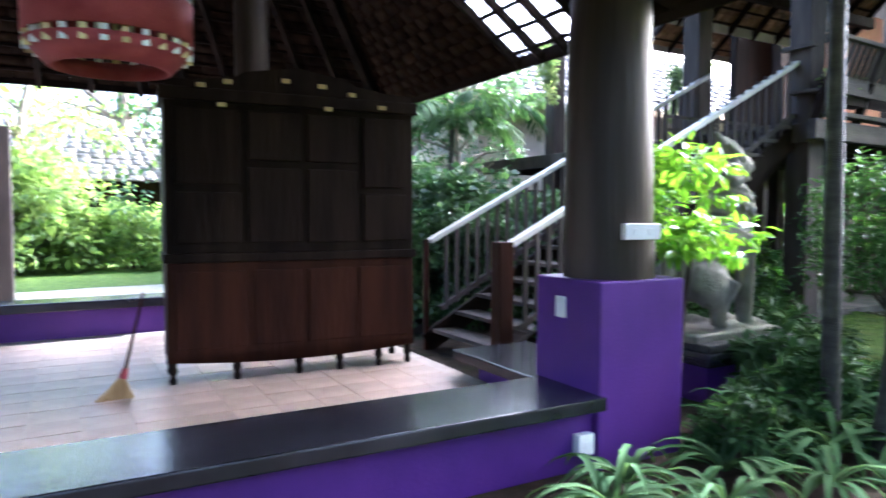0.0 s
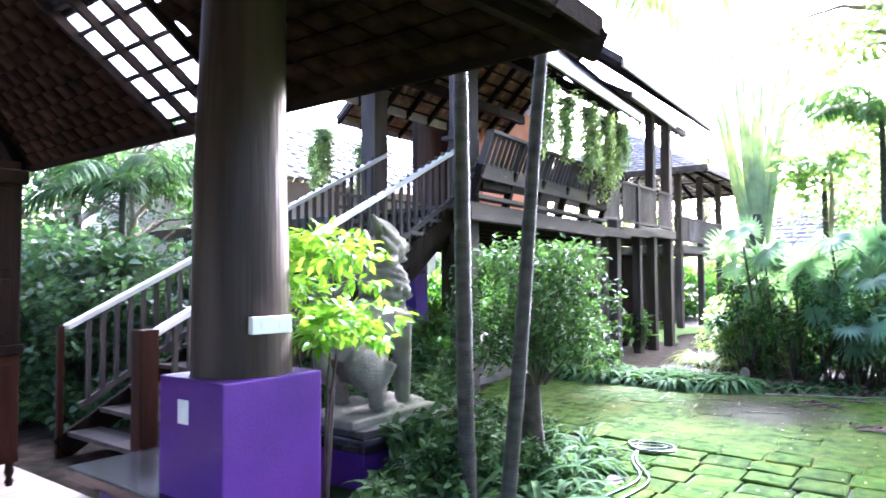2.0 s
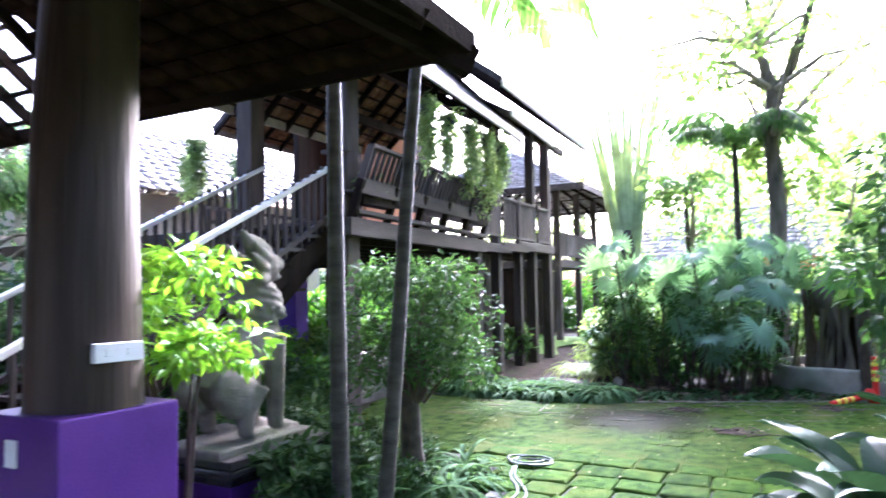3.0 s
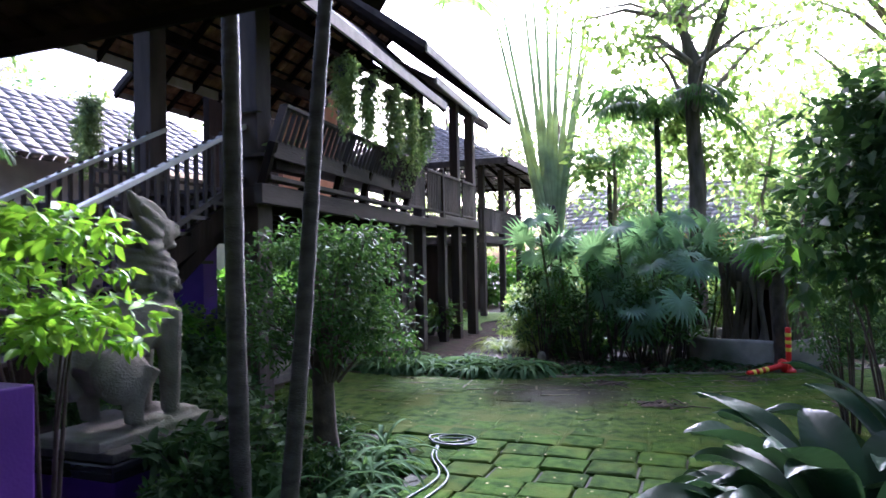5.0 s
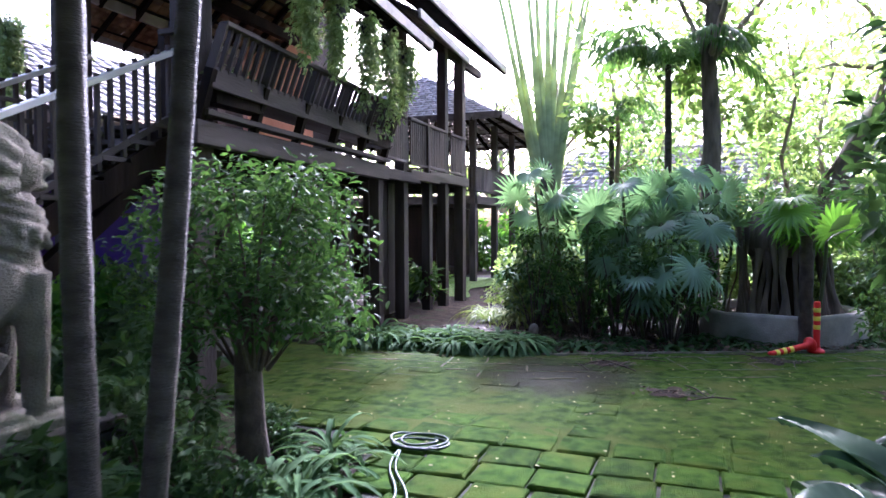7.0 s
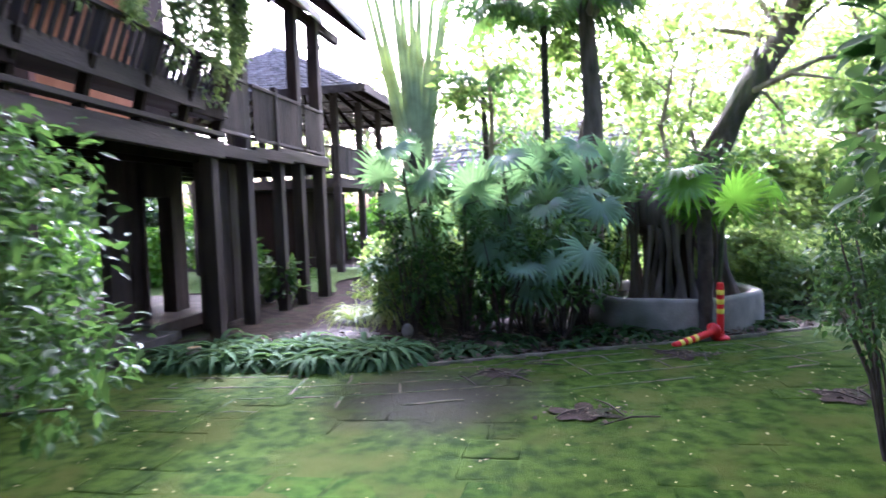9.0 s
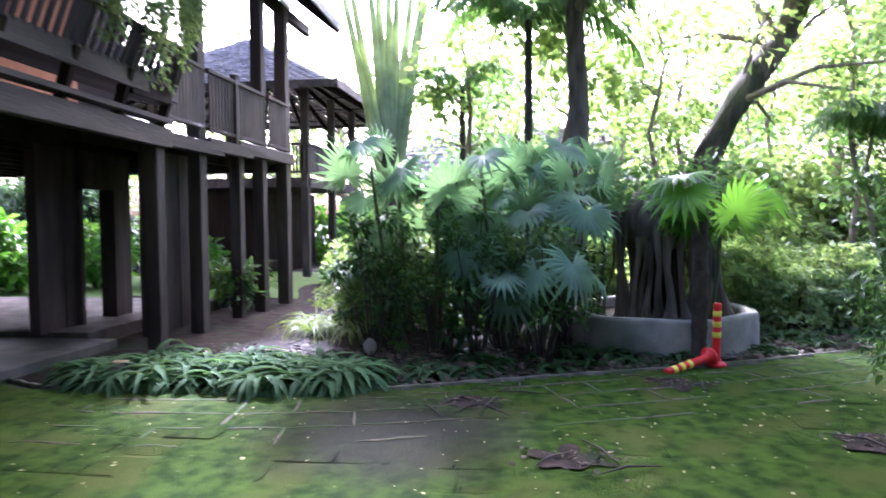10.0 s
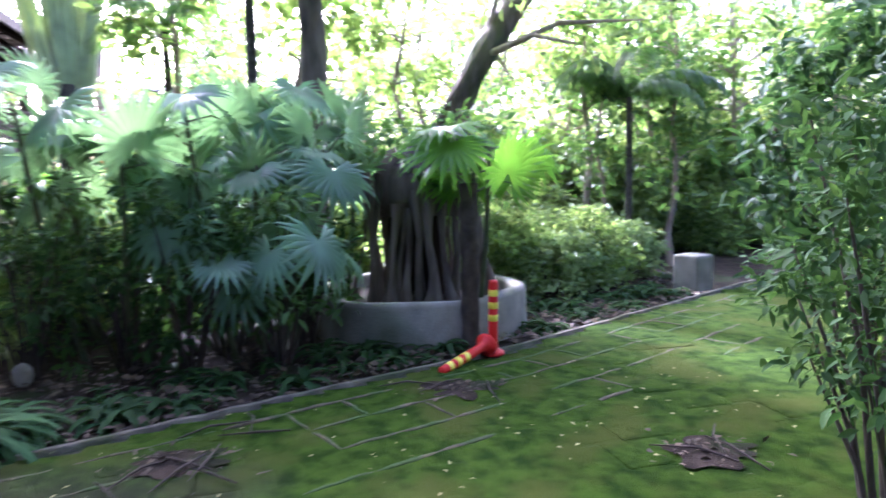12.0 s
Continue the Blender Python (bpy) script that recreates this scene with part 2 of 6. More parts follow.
gb.inputs["Transmission Weight"].default_value, gb.inputs["Roughness"].default_value, gb.inputs["IOR"].default_value = 1.0, 0.15, 1.1
L_MID = leaf_mat("leaf_mid", (0.045, 0.10, 0.025), (0.09, 0.17, 0.045), 0.45)
L_DARK = leaf_mat("leaf_dark", (0.02, 0.05, 0.017), (0.045, 0.09, 0.03), 0.3, 0.65, 0.1)
L_LIME = leaf_mat("leaf_lime", (0.09, 0.22, 0.008), (0.17, 0.32, 0.015), 0.35)
L_YEL = leaf_mat("leaf_yellow_green", (0.13, 0.2, 0.045), (0.23, 0.3, 0.08), 0.5)
L_FRESH = leaf_mat("fresh_fan_leaf", (0.06, 0.17, 0.015), (0.12, 0.26, 0.03), 0.5, 0.35)
L_BUSH = leaf_mat("bush_leaf", (0.02, 0.05, 0.015), (0.05, 0.1, 0.028), 0.3, 0.6, 0.07)
L_FAN = leaf_mat("fan_palm_leaf", (0.075, 0.16, 0.085), (0.17, 0.29, 0.17), 0.4, 0.36, 0.5)
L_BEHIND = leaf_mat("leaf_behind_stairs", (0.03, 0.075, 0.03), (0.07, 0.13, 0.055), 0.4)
L_STRAP = leaf_mat("strap_leaf", (0.042, 0.09, 0.038), (0.08, 0.14, 0.06), 0.25, 0.85, 0.04)
L_BROAD = leaf_mat("broad_leaf", (0.014, 0.038, 0.02), (0.03, 0.065, 0.034), 0.12, 0.48, 0.18)
L_RAV = leaf_mat("traveller_palm_leaf", (0.22, 0.27, 0.18), (0.32, 0.38, 0.27), 0.35, 0.4)
L_VINE = leaf_mat("vine_leaf", (0.12, 0.19, 0.075), (0.25, 0.33, 0.15), 0.4)
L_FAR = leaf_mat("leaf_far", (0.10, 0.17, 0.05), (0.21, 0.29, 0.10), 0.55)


# ---------- builders ----------
def part(name, bm, material, parent=None, label="", smooth=False):
    me = bpy.data.meshes.new(name)
    bmesh.ops.recalc_face_normals(bm, faces=bm.faces)
    bm.to_mesh(me)
    bm.free()
    if smooth:
        me.shade_smooth()
    me.materials.append(material)
    ob = new(name, me)
    ob.parent = parent
    return tagged(ob, label)


def arr(name, v, f, material, parent=None, label="", smooth=False):
    """A mesh object from arrays: v (n, 3), f (m, 3 or 4)."""
    me = bpy.data.meshes.new(name)
    v, f = np.asarray(v, np.float32), np.asarray(f, np.int32)
    k = f.shape[1]
    me.vertices.add(len(v))
    me.vertices.foreach_set("co", v.ravel())
    me.loops.add(f.size)
    me.loops.foreach_set("vertex_index", f.ravel())
    me.polygons.add(len(f))
    me.polygons.foreach_set("loop_start", np.arange(0, f.size, k, dtype=np.int32))
    me.update(calc_edges=True)
    if smooth:
        me.shade_smooth()
    me.materials.append(material)
    ob = new(name, me)
    ob.parent = parent
    return tagged(ob, label)


def thing(name, label, category, at=(0, 0, 0), group="", kind="", rz=0):
    ob = new(name)
    ob.matrix_world = pose(*at, 0, 0, rz)
    return tagged(ob, label, category, group, kind)


def box(bm, x0, x1, y0, y1, z0, z1, bevel=0.0):
    vs = [bm.verts.new((x, y, z)) for x in (x0, x1) for y in (y0, y1) for z in (z0, z1)]
    fs = [bm.faces.new([vs[i] for i in q]) for q in ((0, 1, 3, 2), (4, 6, 7, 5), (0, 4, 5, 1), (2, 3, 7, 6), (0, 2, 6, 4), (1, 5, 7, 3))]
    if bevel:
        es = list({e for f in fs for e in f.edges})
        bmesh.ops.bevel(bm, geom=es, offset=bevel, segments=2, affect="EDGES", profile=0.6)


def beam(bm, a, b, w, h, bevel=0.0):
    """A squared timber from a to b, w wide and h high."""
    a, b = Vector(a), Vector(b)
    d = (b - a).normalized()
    up = Vector((0, 0, 1)) if abs(d.z) < 0.98 else Vector((0, 1, 0))
    s = d.cross(up).normalized() * w / 2
    u = s.cross(d).normalized() * h / 2
    vs = [bm.verts.new(p + i * s + j * u) for p in (a, b) for i in (-1, 1) for j in (-1, 1)]
    fs = [bm.faces.new([vs[i] for i in q]) for q in ((0, 1, 3, 2), (4, 6, 7, 5), (0, 4, 5, 1), (2, 3, 7, 6), (0, 2, 6, 4), (1, 5, 7, 3))]
    if bevel:
        bmesh.ops.bevel(bm, geom=list({e for f in fs for e in f.edges}), offset=bevel, segments=1, affect="EDGES")


def tube_arrays(pts, rad, n=8):
    """Vertices and quads of a tube along points, closed at its end."""
    pts = np.asarray(pts, float)
    d = np.gradient(pts, axis=0)
    d /= np.linalg.norm(d, axis=1, keepdims=True) + 1e-9
    ref = np.where(np.abs(d[:, 2:3]) < 0.9, [[0, 0, 1.0]], [[1.0, 0, 0]])
    s = np.cross(d, ref)
    s /= np.linalg.norm(s, axis=1, keepdims=True)
    u = np.cross(s, d)
    a = np.linspace(0, 2 * np.pi, n, endpoint=False)
    rad = np.broadcast_to(np.asarray(rad, float), (len(pts),))
    v = pts[:, None] + rad[:, None, None] * (np.cos(a)[None, :, None] * s[:, None] + np.sin(a)[None, :, None] * u[:, None])
    f = [(i * n + j, i * n + (j + 1) % n, (i + 1) * n + (j + 1) % n, (i + 1) * n + j) for i in range(len(pts) - 1) for j in range(n)]
    return v.reshape(-1, 3), np.array(f)


def join(parts):
    vs, fs, o = [], [], 0
    for v, f in parts:
        vs.append(v)
        fs.append(np.asarray(f) + o)
        o += len(v)
    return np.concatenate(vs), np.concatenate(fs)


def scatter(tv, tf, pos, rot, scale):
    """Many copies of one small template as arrays. rot: (n, 3, 3)."""
    tv, tf = np.asarray(tv, float), np.asarray(tf)
    v = np.einsum("nij,kj->nki", rot, tv) * np.asarray(scale)[:, None, None] + pos[:, None]
    f = tf[None] + (np.arange(len(pos)) * len(tv))[:, None, None]
    return v.reshape(-1, 3), f.reshape(-1, tf.shape[1])


def frames(ahead, spin=None):
    """Turns whose y axis is ahead and whose z axis is as upright as it can be, tipped by spin."""
    y = ahead / (np.linalg.norm(ahead, axis=1, keepdims=True) + 1e-9)
    x = np.cross(y, np.array([0, 0, 1.0]) + 0.01)
    x /= np.linalg.norm(x, axis=1, keepdims=True) + 1e-9
    z = np.cross(x, y)
    if spin is not None:
        c, s = np.cos(spin)[:, None], np.sin(spin)[:, None]
        x, z = c * x + s * z, c * z - s * x
    return np.stack([x, y, z], 2)


# a pointed leaf, 1 long, folded along its midrib
LEAF_V = [(0, 0, 0), (-0.2, 0.35, 0.06), (0, 0.4, 0), (0.2, 0.35, 0.06), (-0.14, 0.72, 0.02), (0, 0.75, -0.04), (0.14, 0.72, 0.02), (0, 1.0, -0.12)]
LEAF_F = [(0, 2, 1, 1), (0, 3, 2, 2), (1, 2, 5, 4), (2, 3, 6, 5), (4, 5, 7, 7), (5, 6, 7, 7)]
LEAF_F3 = [(0, 2, 1), (0, 3, 2), (1, 2, 5), (1, 5, 4), (2, 3, 6), (2, 6, 5), (4, 5, 7), (5, 6, 7)]
# a plain far leaf, two triangles with a fold
FAR_V = [(0, 0, 0), (-0.28, 0.5, 0.08), (0.28, 0.5, 0.08), (0, 1, -0.06)]
FAR_F = [(0, 2, 1), (1, 2, 3)]


def rand_dirs(n, flat=0.5):
    d = NR.normal(size=(n, 3))
    d[:, 2] *= flat
    return d / np.linalg.norm(d, axis=1, keepdims=True)


def leaf_cloud(centres, radii, per, size, far=True, droop=0.3, squash=0.75):
    """Leaves in loose clumps about the centres, as arrays."""
    c = np.repeat(np.asarray(centres, float), per, axis=0)
    r = np.repeat(np.asarray(radii, float), per)
    d = NR.normal(size=(len(c), 3))
    d /= np.linalg.norm(d, axis=1, keepdims=True)
    rr = NR.uniform(0.25, 1.0, len(c)) ** 0.6
    p = c + d * (r * rr)[:, None] * np.array([1, 1, squash])
    a = d * 0.8 + rand_dirs(len(c)) + np.array([0, 0, -droop])
    tv, tf = (FAR_V, FAR_F) if far else (LEAF_V, LEAF_F3)
    return scatter(tv, tf, p, frames(a, NR.normal(0, 0.6, len(c))), size * NR.uniform(0.6, 1.3, len(c)))


# ---------- ground, paving, kerb ----------
def ground_sheet():
    n = 90
    g = np.concatenate([-np.geomspace(400, 26, 14), np.linspace(-24, 34, n), np.geomspace(36, 420, 14)])
    xx, yy = np.meshgrid(g, g, indexing="ij")
    zz = np.zeros_like(xx) - 0.05
    for i in range(len(g)):
        for j in range(len(g)):
            zz[i, j] += 0.03 * noise.noise((xx[i, j] * 0.9, yy[i, j] * 0.9, 0))
    k = len(g)
    f = [(i * k + j, (i + 1) * k + j, (i + 1) * k + j + 1, i * k + j + 1) for i in range(k - 1) for j in range(k - 1)]
    return tagged(arr("ground", np.stack([xx, yy, zz], -1).reshape(-1, 3), f, M_SOIL, smooth=True), "dark garden soil with leaf litter and thin moss", "ground", kind="structure")


ground_sheet()

# far edge of the paving, along which the kerb runs
KERB = [(11.4, 6.8), (11.12, 6.2), (10.72, 5.5), (10.72, 5.0), (10.75, 3.8), (10.85, 2.65), (11.2, 1.75), (11.75, 0.5), (12.35, -1.1), (13.4, -2.95), (14.5, -5.0), (15.9, -7.4), (19, -12.5)]


def kerb_x(y):
    ks = sorted(KERB, key=lambda p: p[1])
    return float(np.interp(y, [p[1] for p in ks], [p[0] for p in ks]))


EDGE_X = [-8, 1.5, 3.2, 4.4, 5.5, 6.2, 6.75, 7.1, 7.4, 7.6, 8.1, 9.06, 10.4, 11.1]
EDGE_Y = [1.4, 1.35, 1.3, 1.6, 2.15, 2.35, 2.6, 3.0, 3.8, 4.4, 5.0, 5.65, 6.05, 6.3]


def left_edge(x):
    """Largest y of the paving at x: the planting bed by the statue comes in from that side."""
    return float(np.interp(x, EDGE_X, EDGE_Y))


pave = part("paving_bed", (lambda b: (box(b, -8, 19, -13, 5.4, -0.35, -0.022), b)[1])(bmesh.new()), M_JOINT, label="dark mossy bedding between the pavers")
tagged(pave, "mossy paving of square stone blocks with dark joints", "paving", kind="structure")
# trim the bed to the paved outline
bmv = bmesh.new()
outl = [(-8, -13), (-8, 1.4)] + [(x, left_edge(x)) for x in EDGE_X[1:-1]] + [p for p in KERB[1:]] + [(19, -13)]
tops = [bmv.verts.new((x, y, -0.02)) for x, y in outl]
topf = bmv.faces.new(tops)
bmesh.ops.triangulate(bmv, faces=[topf])
bmv.to_mesh(pave.data)
bmv.free()

# kerb strip
kp = np.array(KERB[1:], float)
kd = np.concatenate([np.linspace(kp[i], kp[i + 1], 8, endpoint=False) for i in range(len(kp) - 1)] + [kp[-1:]])
kd = np.array([kd[max(0, i - 5):i + 6].mean(0) for i in range(len(kd))])
kt = np.gradient(kd, axis=0)
kt /= np.linalg.norm(kt, axis=1, keepdims=True)
kn = np.stack([-kt[:, 1], kt[:, 0]], 1)
kv, kf = [], []
for i, (p, nn) in enumerate(zip(kd, kn)):
    w = 0.03 + 0.014 * noise.noise((i * 0.7, 0, 0))
    z = 0.016 + 0.014 * noise.noise((i * 0.9, 3, 0))
    kv += [(*(p - nn * w), -0.1), (*(p - nn * w * 0.9), z), (*(p + nn * w * 0.9), z), (*(p + nn * w), -0.1)]
    if i:
        o = 4 * i
        kf += [(o - 4 + k, o + k, o + k + 1, o - 3 + k) for k in range(3)]
tagged(arr("kerb", kv, kf, M_EDGE), "weathered concrete edging strip between paving and bed", "kerb", kind="structure")


# ---------- pavilion ----------
def pavilion():
    b = bmesh.new()
    box(b, -4.4, 2.86, 3.66, 9.2, -0.3, 0.199)
    fl = tagged(part("floor", b, M_GROUT), "pale terracotta tiled pavilion floor", "floor", kind="structure")
    b = bmesh.new()
    box(b, -4.4, 2.9, 3.16, 3.66, -0.3, 0.335)
    tagged(part("wall_low_south", b, M_PURPLE), "low purple painted bench wall", "wall", kind="structure")
    b = bmesh.new()
    box(b, -4.4, 2.84, 3.05, 3.7, 0.335, 0.42, 0.012)
    tagged(part("bench_slab", b, M_BLACK), "polished black slab seat along the low purple wall", "bench top", kind="structure")
    b = bmesh.new()
    box(b, 2.9, 3.42, 3.66, 4.62, -0.3, 0.335)
    tagged(part("wall_low_east", b, M_PURPLE), "short purple low wall beside the pedestal", "wall", kind="structure")
    b = bmesh.new()
    box(b, 2.74, 3.5, 3.66, 4.78, 0.335, 0.42, 0.012)
    tagged(part("bench_slab_east", b, M_BLACK), "short polished black slab seat beside the pedestal", "bench top", kind="structure")
    b = bmesh.new()
    box(b, -4.4, 0.9, 8.2, 8.5, -0.3, 0.50)
    tagged(part("wall_low_north", b, M_PURPLE), "low purple wall at the far side of the pavilion", "wall", kind="structure")
    b = bmesh.new()
    box(b, -4.4, 0.95, 8.1, 8.55, 0.50, 0.60, 0.012)
    tagged(part("bench_slab_north", b, M_BLACK), "polished black slab on the far low wall", "bench top", kind="structure")
    # column on its pedestal
    ped = thing("column_pedestal", "square purple painted pedestal carrying a round timber column", "pedestal")
    b = bmesh.new()
    box(b, 2.82, 3.54, 3.1, 3.74, -0.2, 1.12, 0.012)
    part("pedestal_block", b, M_PURPLE, ped)
    zs = np.linspace(1.12, 4.6, 14)
    v, f = tube_arrays([(3.17 + 0.012 * math.sin(z * 2), 3.42, z) for z in zs], [0.305 - 0.022 * (z - 1.12) for z in zs], 40)
    arr("column", v, f, M_COLUMN, ped, "round polished dark timber column", smooth=True)
    return fl


floor_pav = pavilion()


def wall_box(name, at, w, h, d, label, category, rz=0, slots=2):
    t = thing(name, label, category, at, rz=rz)
    b = bmesh.new()
    box(b, -w / 2, w / 2, -d, 0, -h / 2, h / 2, 0.006)
    part("casing", b, M_WHITE, t)
    for i in range(slots):
        b = bmesh.new()
        x = (i - (slots - 1) / 2) * w * 0.45
        box(b, x - 0.018, x + 0.018, -d - 0.004, -d + 0.002, -0.02, 0.02, 0.002)
        part("rocker", b, M_WHITE, t)
    return t


wall_box("light_switch", (2.816, 3.47, 0.93), 0.1, 0.14, 0.012, "white plastic light switch plate on the purple pedestal", "switch", rz=-90, slots=1)
wall_box("socket_box", (3.12, 3.095, 1.43), 0.26, 0.10, 0.05, "white surface-mounted power socket box on the column", "socket", rz=-8)
wall_box("outdoor_socket", (2.72, 3.155, 0.13), 0.12, 0.13, 0.06, "white weatherproof outlet low on the purple wall", "socket", slots=1)


def cupboard():
    c = thing("wardrobe_back", "tall dark panelled wooden cupboard back with carved crest on turned legs", "cupboard", (1.64, 5.42, 0.205), rz=-4)
    w = 1.02
    b = bmesh.new()
    box(b, -w, w, 0, 0.5, 0.17, 0.95, 0.01)
    part("lower_case", b, M_BROWN, c, "red-brown lower case")
    b = bmesh.new()
    box(b, -w - 0.02, w + 0.02, -0.02, 0.52, 0.95, 1.02, 0.008)
    part("waist_rail", b, M_DARK, c)
    b = bmesh.new()
    box(b, -w, w, 0.01, 0.5, 1.02, 2.26, 0.01)
    part("upper_case", b, M_DARK, c)
    b = bmesh.new()
    box(b, -w - 0.03, w + 0.03, -0.03, 0.52, 2.2, 2.3, 0.01)
    part("cornice", b, M_DARK, c)
    b = bmesh.new()
    n, prof = 24, []
    for i in range(n + 1):
        u = i / n * 2 - 1
        prof.append((u * w * 0.98, 2.3 + 0.06 + 0.13 * max(0, 1 - abs(u) * 1.25) + (0.03 if abs(u) < 0.5 else 0)))
    for y in (0.0, 0.05):
        lo = [b.verts.new((x, y, 2.28)) for x, z in prof]
        hi = [b.verts.new((x, y, z)) for x, z in prof]
        for i in range(n):
            b.faces.new((lo[i], lo[i + 1], hi[i + 1], hi[i]))
    bmesh.ops.bridge_loops(b, edges=[e for e in b.edges if e.is_boundary])
    part("crest", b, M_DARK, c)
    for x0, x1, z0, z1, m in ((-0.95, -0.46, 1.1, 1.5, 0), (-0.4, 0.02, 1.1, 1.7, 0), (0.08, 0.5, 1.1, 1.7, 0), (0.56, 0.95, 1.1, 1.5, 0), (-0.95, -0.46, 1.56, 2.15, 0), (-0.4, 0.02, 1.76, 2.15, 0), (0.08, 0.5, 1.76, 2.15, 0), (0.56, 0.95, 1.56, 2.15, 0),
                              (-0.96, -0.42, 0.27, 0.88, 1), (-0.36, 0.02, 0.27, 0.88, 1), (0.08, 0.46, 0.27, 0.88, 1), (0.52, 0.96, 0.27, 0.88, 1)):
        b = bmesh.new()
        box(b, x0, x1, -0.012, 0.02, z0, z1, 0.008)
        part("panel", b, M_BROWN if m else M_DARK, c)
    for x in (-0.98, -0.5, 0.0, 0.35, 0.7, 0.98):
        for y in ((0.05, 0.45) if abs(x) > 0.9 else (0.03,)):
            zz = [0, 0.03, 0.06, 0.1, 0.14, 0.18]
            v, f = tube_arrays([(x, y, z) for z in zz], [0.022, 0.03, 0.02, 0.034, 0.026, 0.036], 10)
            arr("leg", v, f, M_DARK, c, smooth=True)
    b = bmesh.new()
    n = 16
    lo = [b.verts.new((u * w, -0.005, 0.13 + 0.05 * u * u)) for u in np.linspace(-1, 1, n + 1)]
    hi = [b.verts.new((u * w, -0.005, 0.22)) for u in np.linspace(-1, 1, n + 1)]
    fs = [b.faces.new((lo[i], lo[i + 1], hi[i + 1], hi[i])) for i in range(n)]
    bmesh.ops.solidify(b, geom=fs, thickness=0.025)
    part("apron", b, M_BROWN, c)
    for x, z in ((-0.75, 2.32), (-0.55, 2.36), (-0.1, 2.4), (0.2, 2.38), (0.45, 2.33), (0.72, 2.24), (-0.6, 2.18), (0.25, 2.2)):
        b = bmesh.new()
        box(b, x - 0.035, x + 0.035, -0.036, -0.01, z - 0.018, z + 0.018, 0.006)
        part("fitting", b, M_BRASS, c, "worn brass fitting")
    return c


cupboard()


def broom():
    t = thing("broom", "straw broom with wooden handle and red collar leaning on the cupboard", "broom", (0.33, 5.28, 0.205))
    v, f = tube_arrays([(-0.02, 0, 0.2), (0.12, 0.1, 0.75)], [0.012, 0.011], 8)
    arr("handle", v, f, M_BROWN, t)
    v, f = tube_arrays([(-0.035, -0.01, 0.15), (-0.015, 0, 0.22)], [0.03, 0.02], 10)
    arr("collar", v, f, M_CLOTH, t, "red binding collar")
    ps = []
    for i in range(60):
        a = -0.9 + 1.8 * i / 59
        e = np.array([-0.06 + 0.14 * a - 0.03, R.uniform(-0.03, 0.03), 0.0])
        ps.append(tube_arrays([(-0.035 + 0.01 * a, 0, 0.17), (e + np.array([-0.035, 0, 0.17])) / 2, e], 0.004, 4))
    v, f = join(ps)
    arr("bristles", v, f, M_STRAW, t)


broom()


def lantern():
    t = thing("hanging_lantern", "large red and gold cloth lantern hanging under the pavilion roof", "lantern", (0.18, 3.5, 0))
    for z0, z1, r0, r1, m, nm in ((2.2, 2.3, 0.26, 0.36, M_CLOTH, "red_band"), (2.33, 2.52, 0.36, 0.36, M_CLOTH, "red_drum"), (2.55, 2.7, 0.36, 0.33, M_STRAW, "gold_band")):
        n = 40
        a = np.linspace(0, 2 * np.pi, n, endpoint=False)
        v = [(r * math.cos(q), r * math.sin(q), z) for r, z in ((r0, z0), (r1, z1), (r1 - 0.02, z1), (r0 - 0.02, z0)) for q in a]
        f = [(k * n + i, k * n + (i + 1) % n, ((k + 1) % 4) * n + (i + 1) % n, ((k + 1) % 4) * n + i) for k in range(4) for i in range(n)]
        arr(nm, v, f, m, t)
    v, f = tube_arrays([(0, 0, 2.6), (0, 0, 4.4)], 0.008, 6)
    arr("cord", v, f, M_DARK, t)
    for k in range(26):
        q = k / 26 * 2 * math.pi
        b = bmesh.new()
        beam(b, (0.34 * math.cos(q), 0.34 * math.sin(q), 2.26), (0.34 * math.cos(q), 0.34 * math.sin(q), 2.64), 0.03, 0.004)
        part("trim_strip", b, M_WHITE if k % 2 else M_BRASS, t)


lantern()


# ---------- roofs ----------
def tile_slope(name, a, b_, c, d, tw, th, material, parent, thick=0.018, skip=None):
    """Overlapping tiles on the slope whose eave runs a-b and whose top runs d-c."""
    a, b_, c, d = (np.array(q, float) for q in (a, b_, c, d))
    rows = max(2, int(np.linalg.norm(d - a) / th))
    nrm = np.cross(b_ - a, d - a)
    nrm /= np.linalg.norm(nrm)
    if nrm[2] < 0:
        nrm = -nrm
    V, F = [], []
    for r in range(rows):
        t0, t1 = r / rows, (r + 1.18) / rows
        l0, r0, l1, r1 = a + (d - a) * t0, b_ + (c - b_) * t0, a + (d - a) * min(t1, 1), b_ + (c - b_) * min(t1, 1)
        cols = max(1, int(round(np.linalg.norm(r0 - l0) / tw)))
        for k in range(cols):
            u0, u1 = (k + 0.03) / cols, (k + 0.97) / cols
            if skip and skip(r / rows, (k + 0.5) / cols):
                continue
            j = NR.normal(0, 0.004)
            q = [l0 + (r0 - l0) * u0 + nrm * (thick * 1.4 + j), l0 + (r0 - l0) * u1 + nrm * (thick * 1.4 + j), l1 + (r1 - l1) * u1 + nrm * j, l1 + (r1 - l1) * u0 + nrm * j]
            o = len(V)
            V += [p for p in q] + [p - nrm * thick for p in q]
            F += [(o, o + 1, o + 2, o + 3), (o + 7, o + 6, o + 5, o + 4), (o, o + 4, o + 5, o + 1), (o + 1, o + 5, o + 6, o + 2), (o + 2, o + 6, o + 7, o + 3), (o + 3, o + 7, o + 4, o)]
    return tagged(arr(name, V, F, material, parent), kind="stuff")


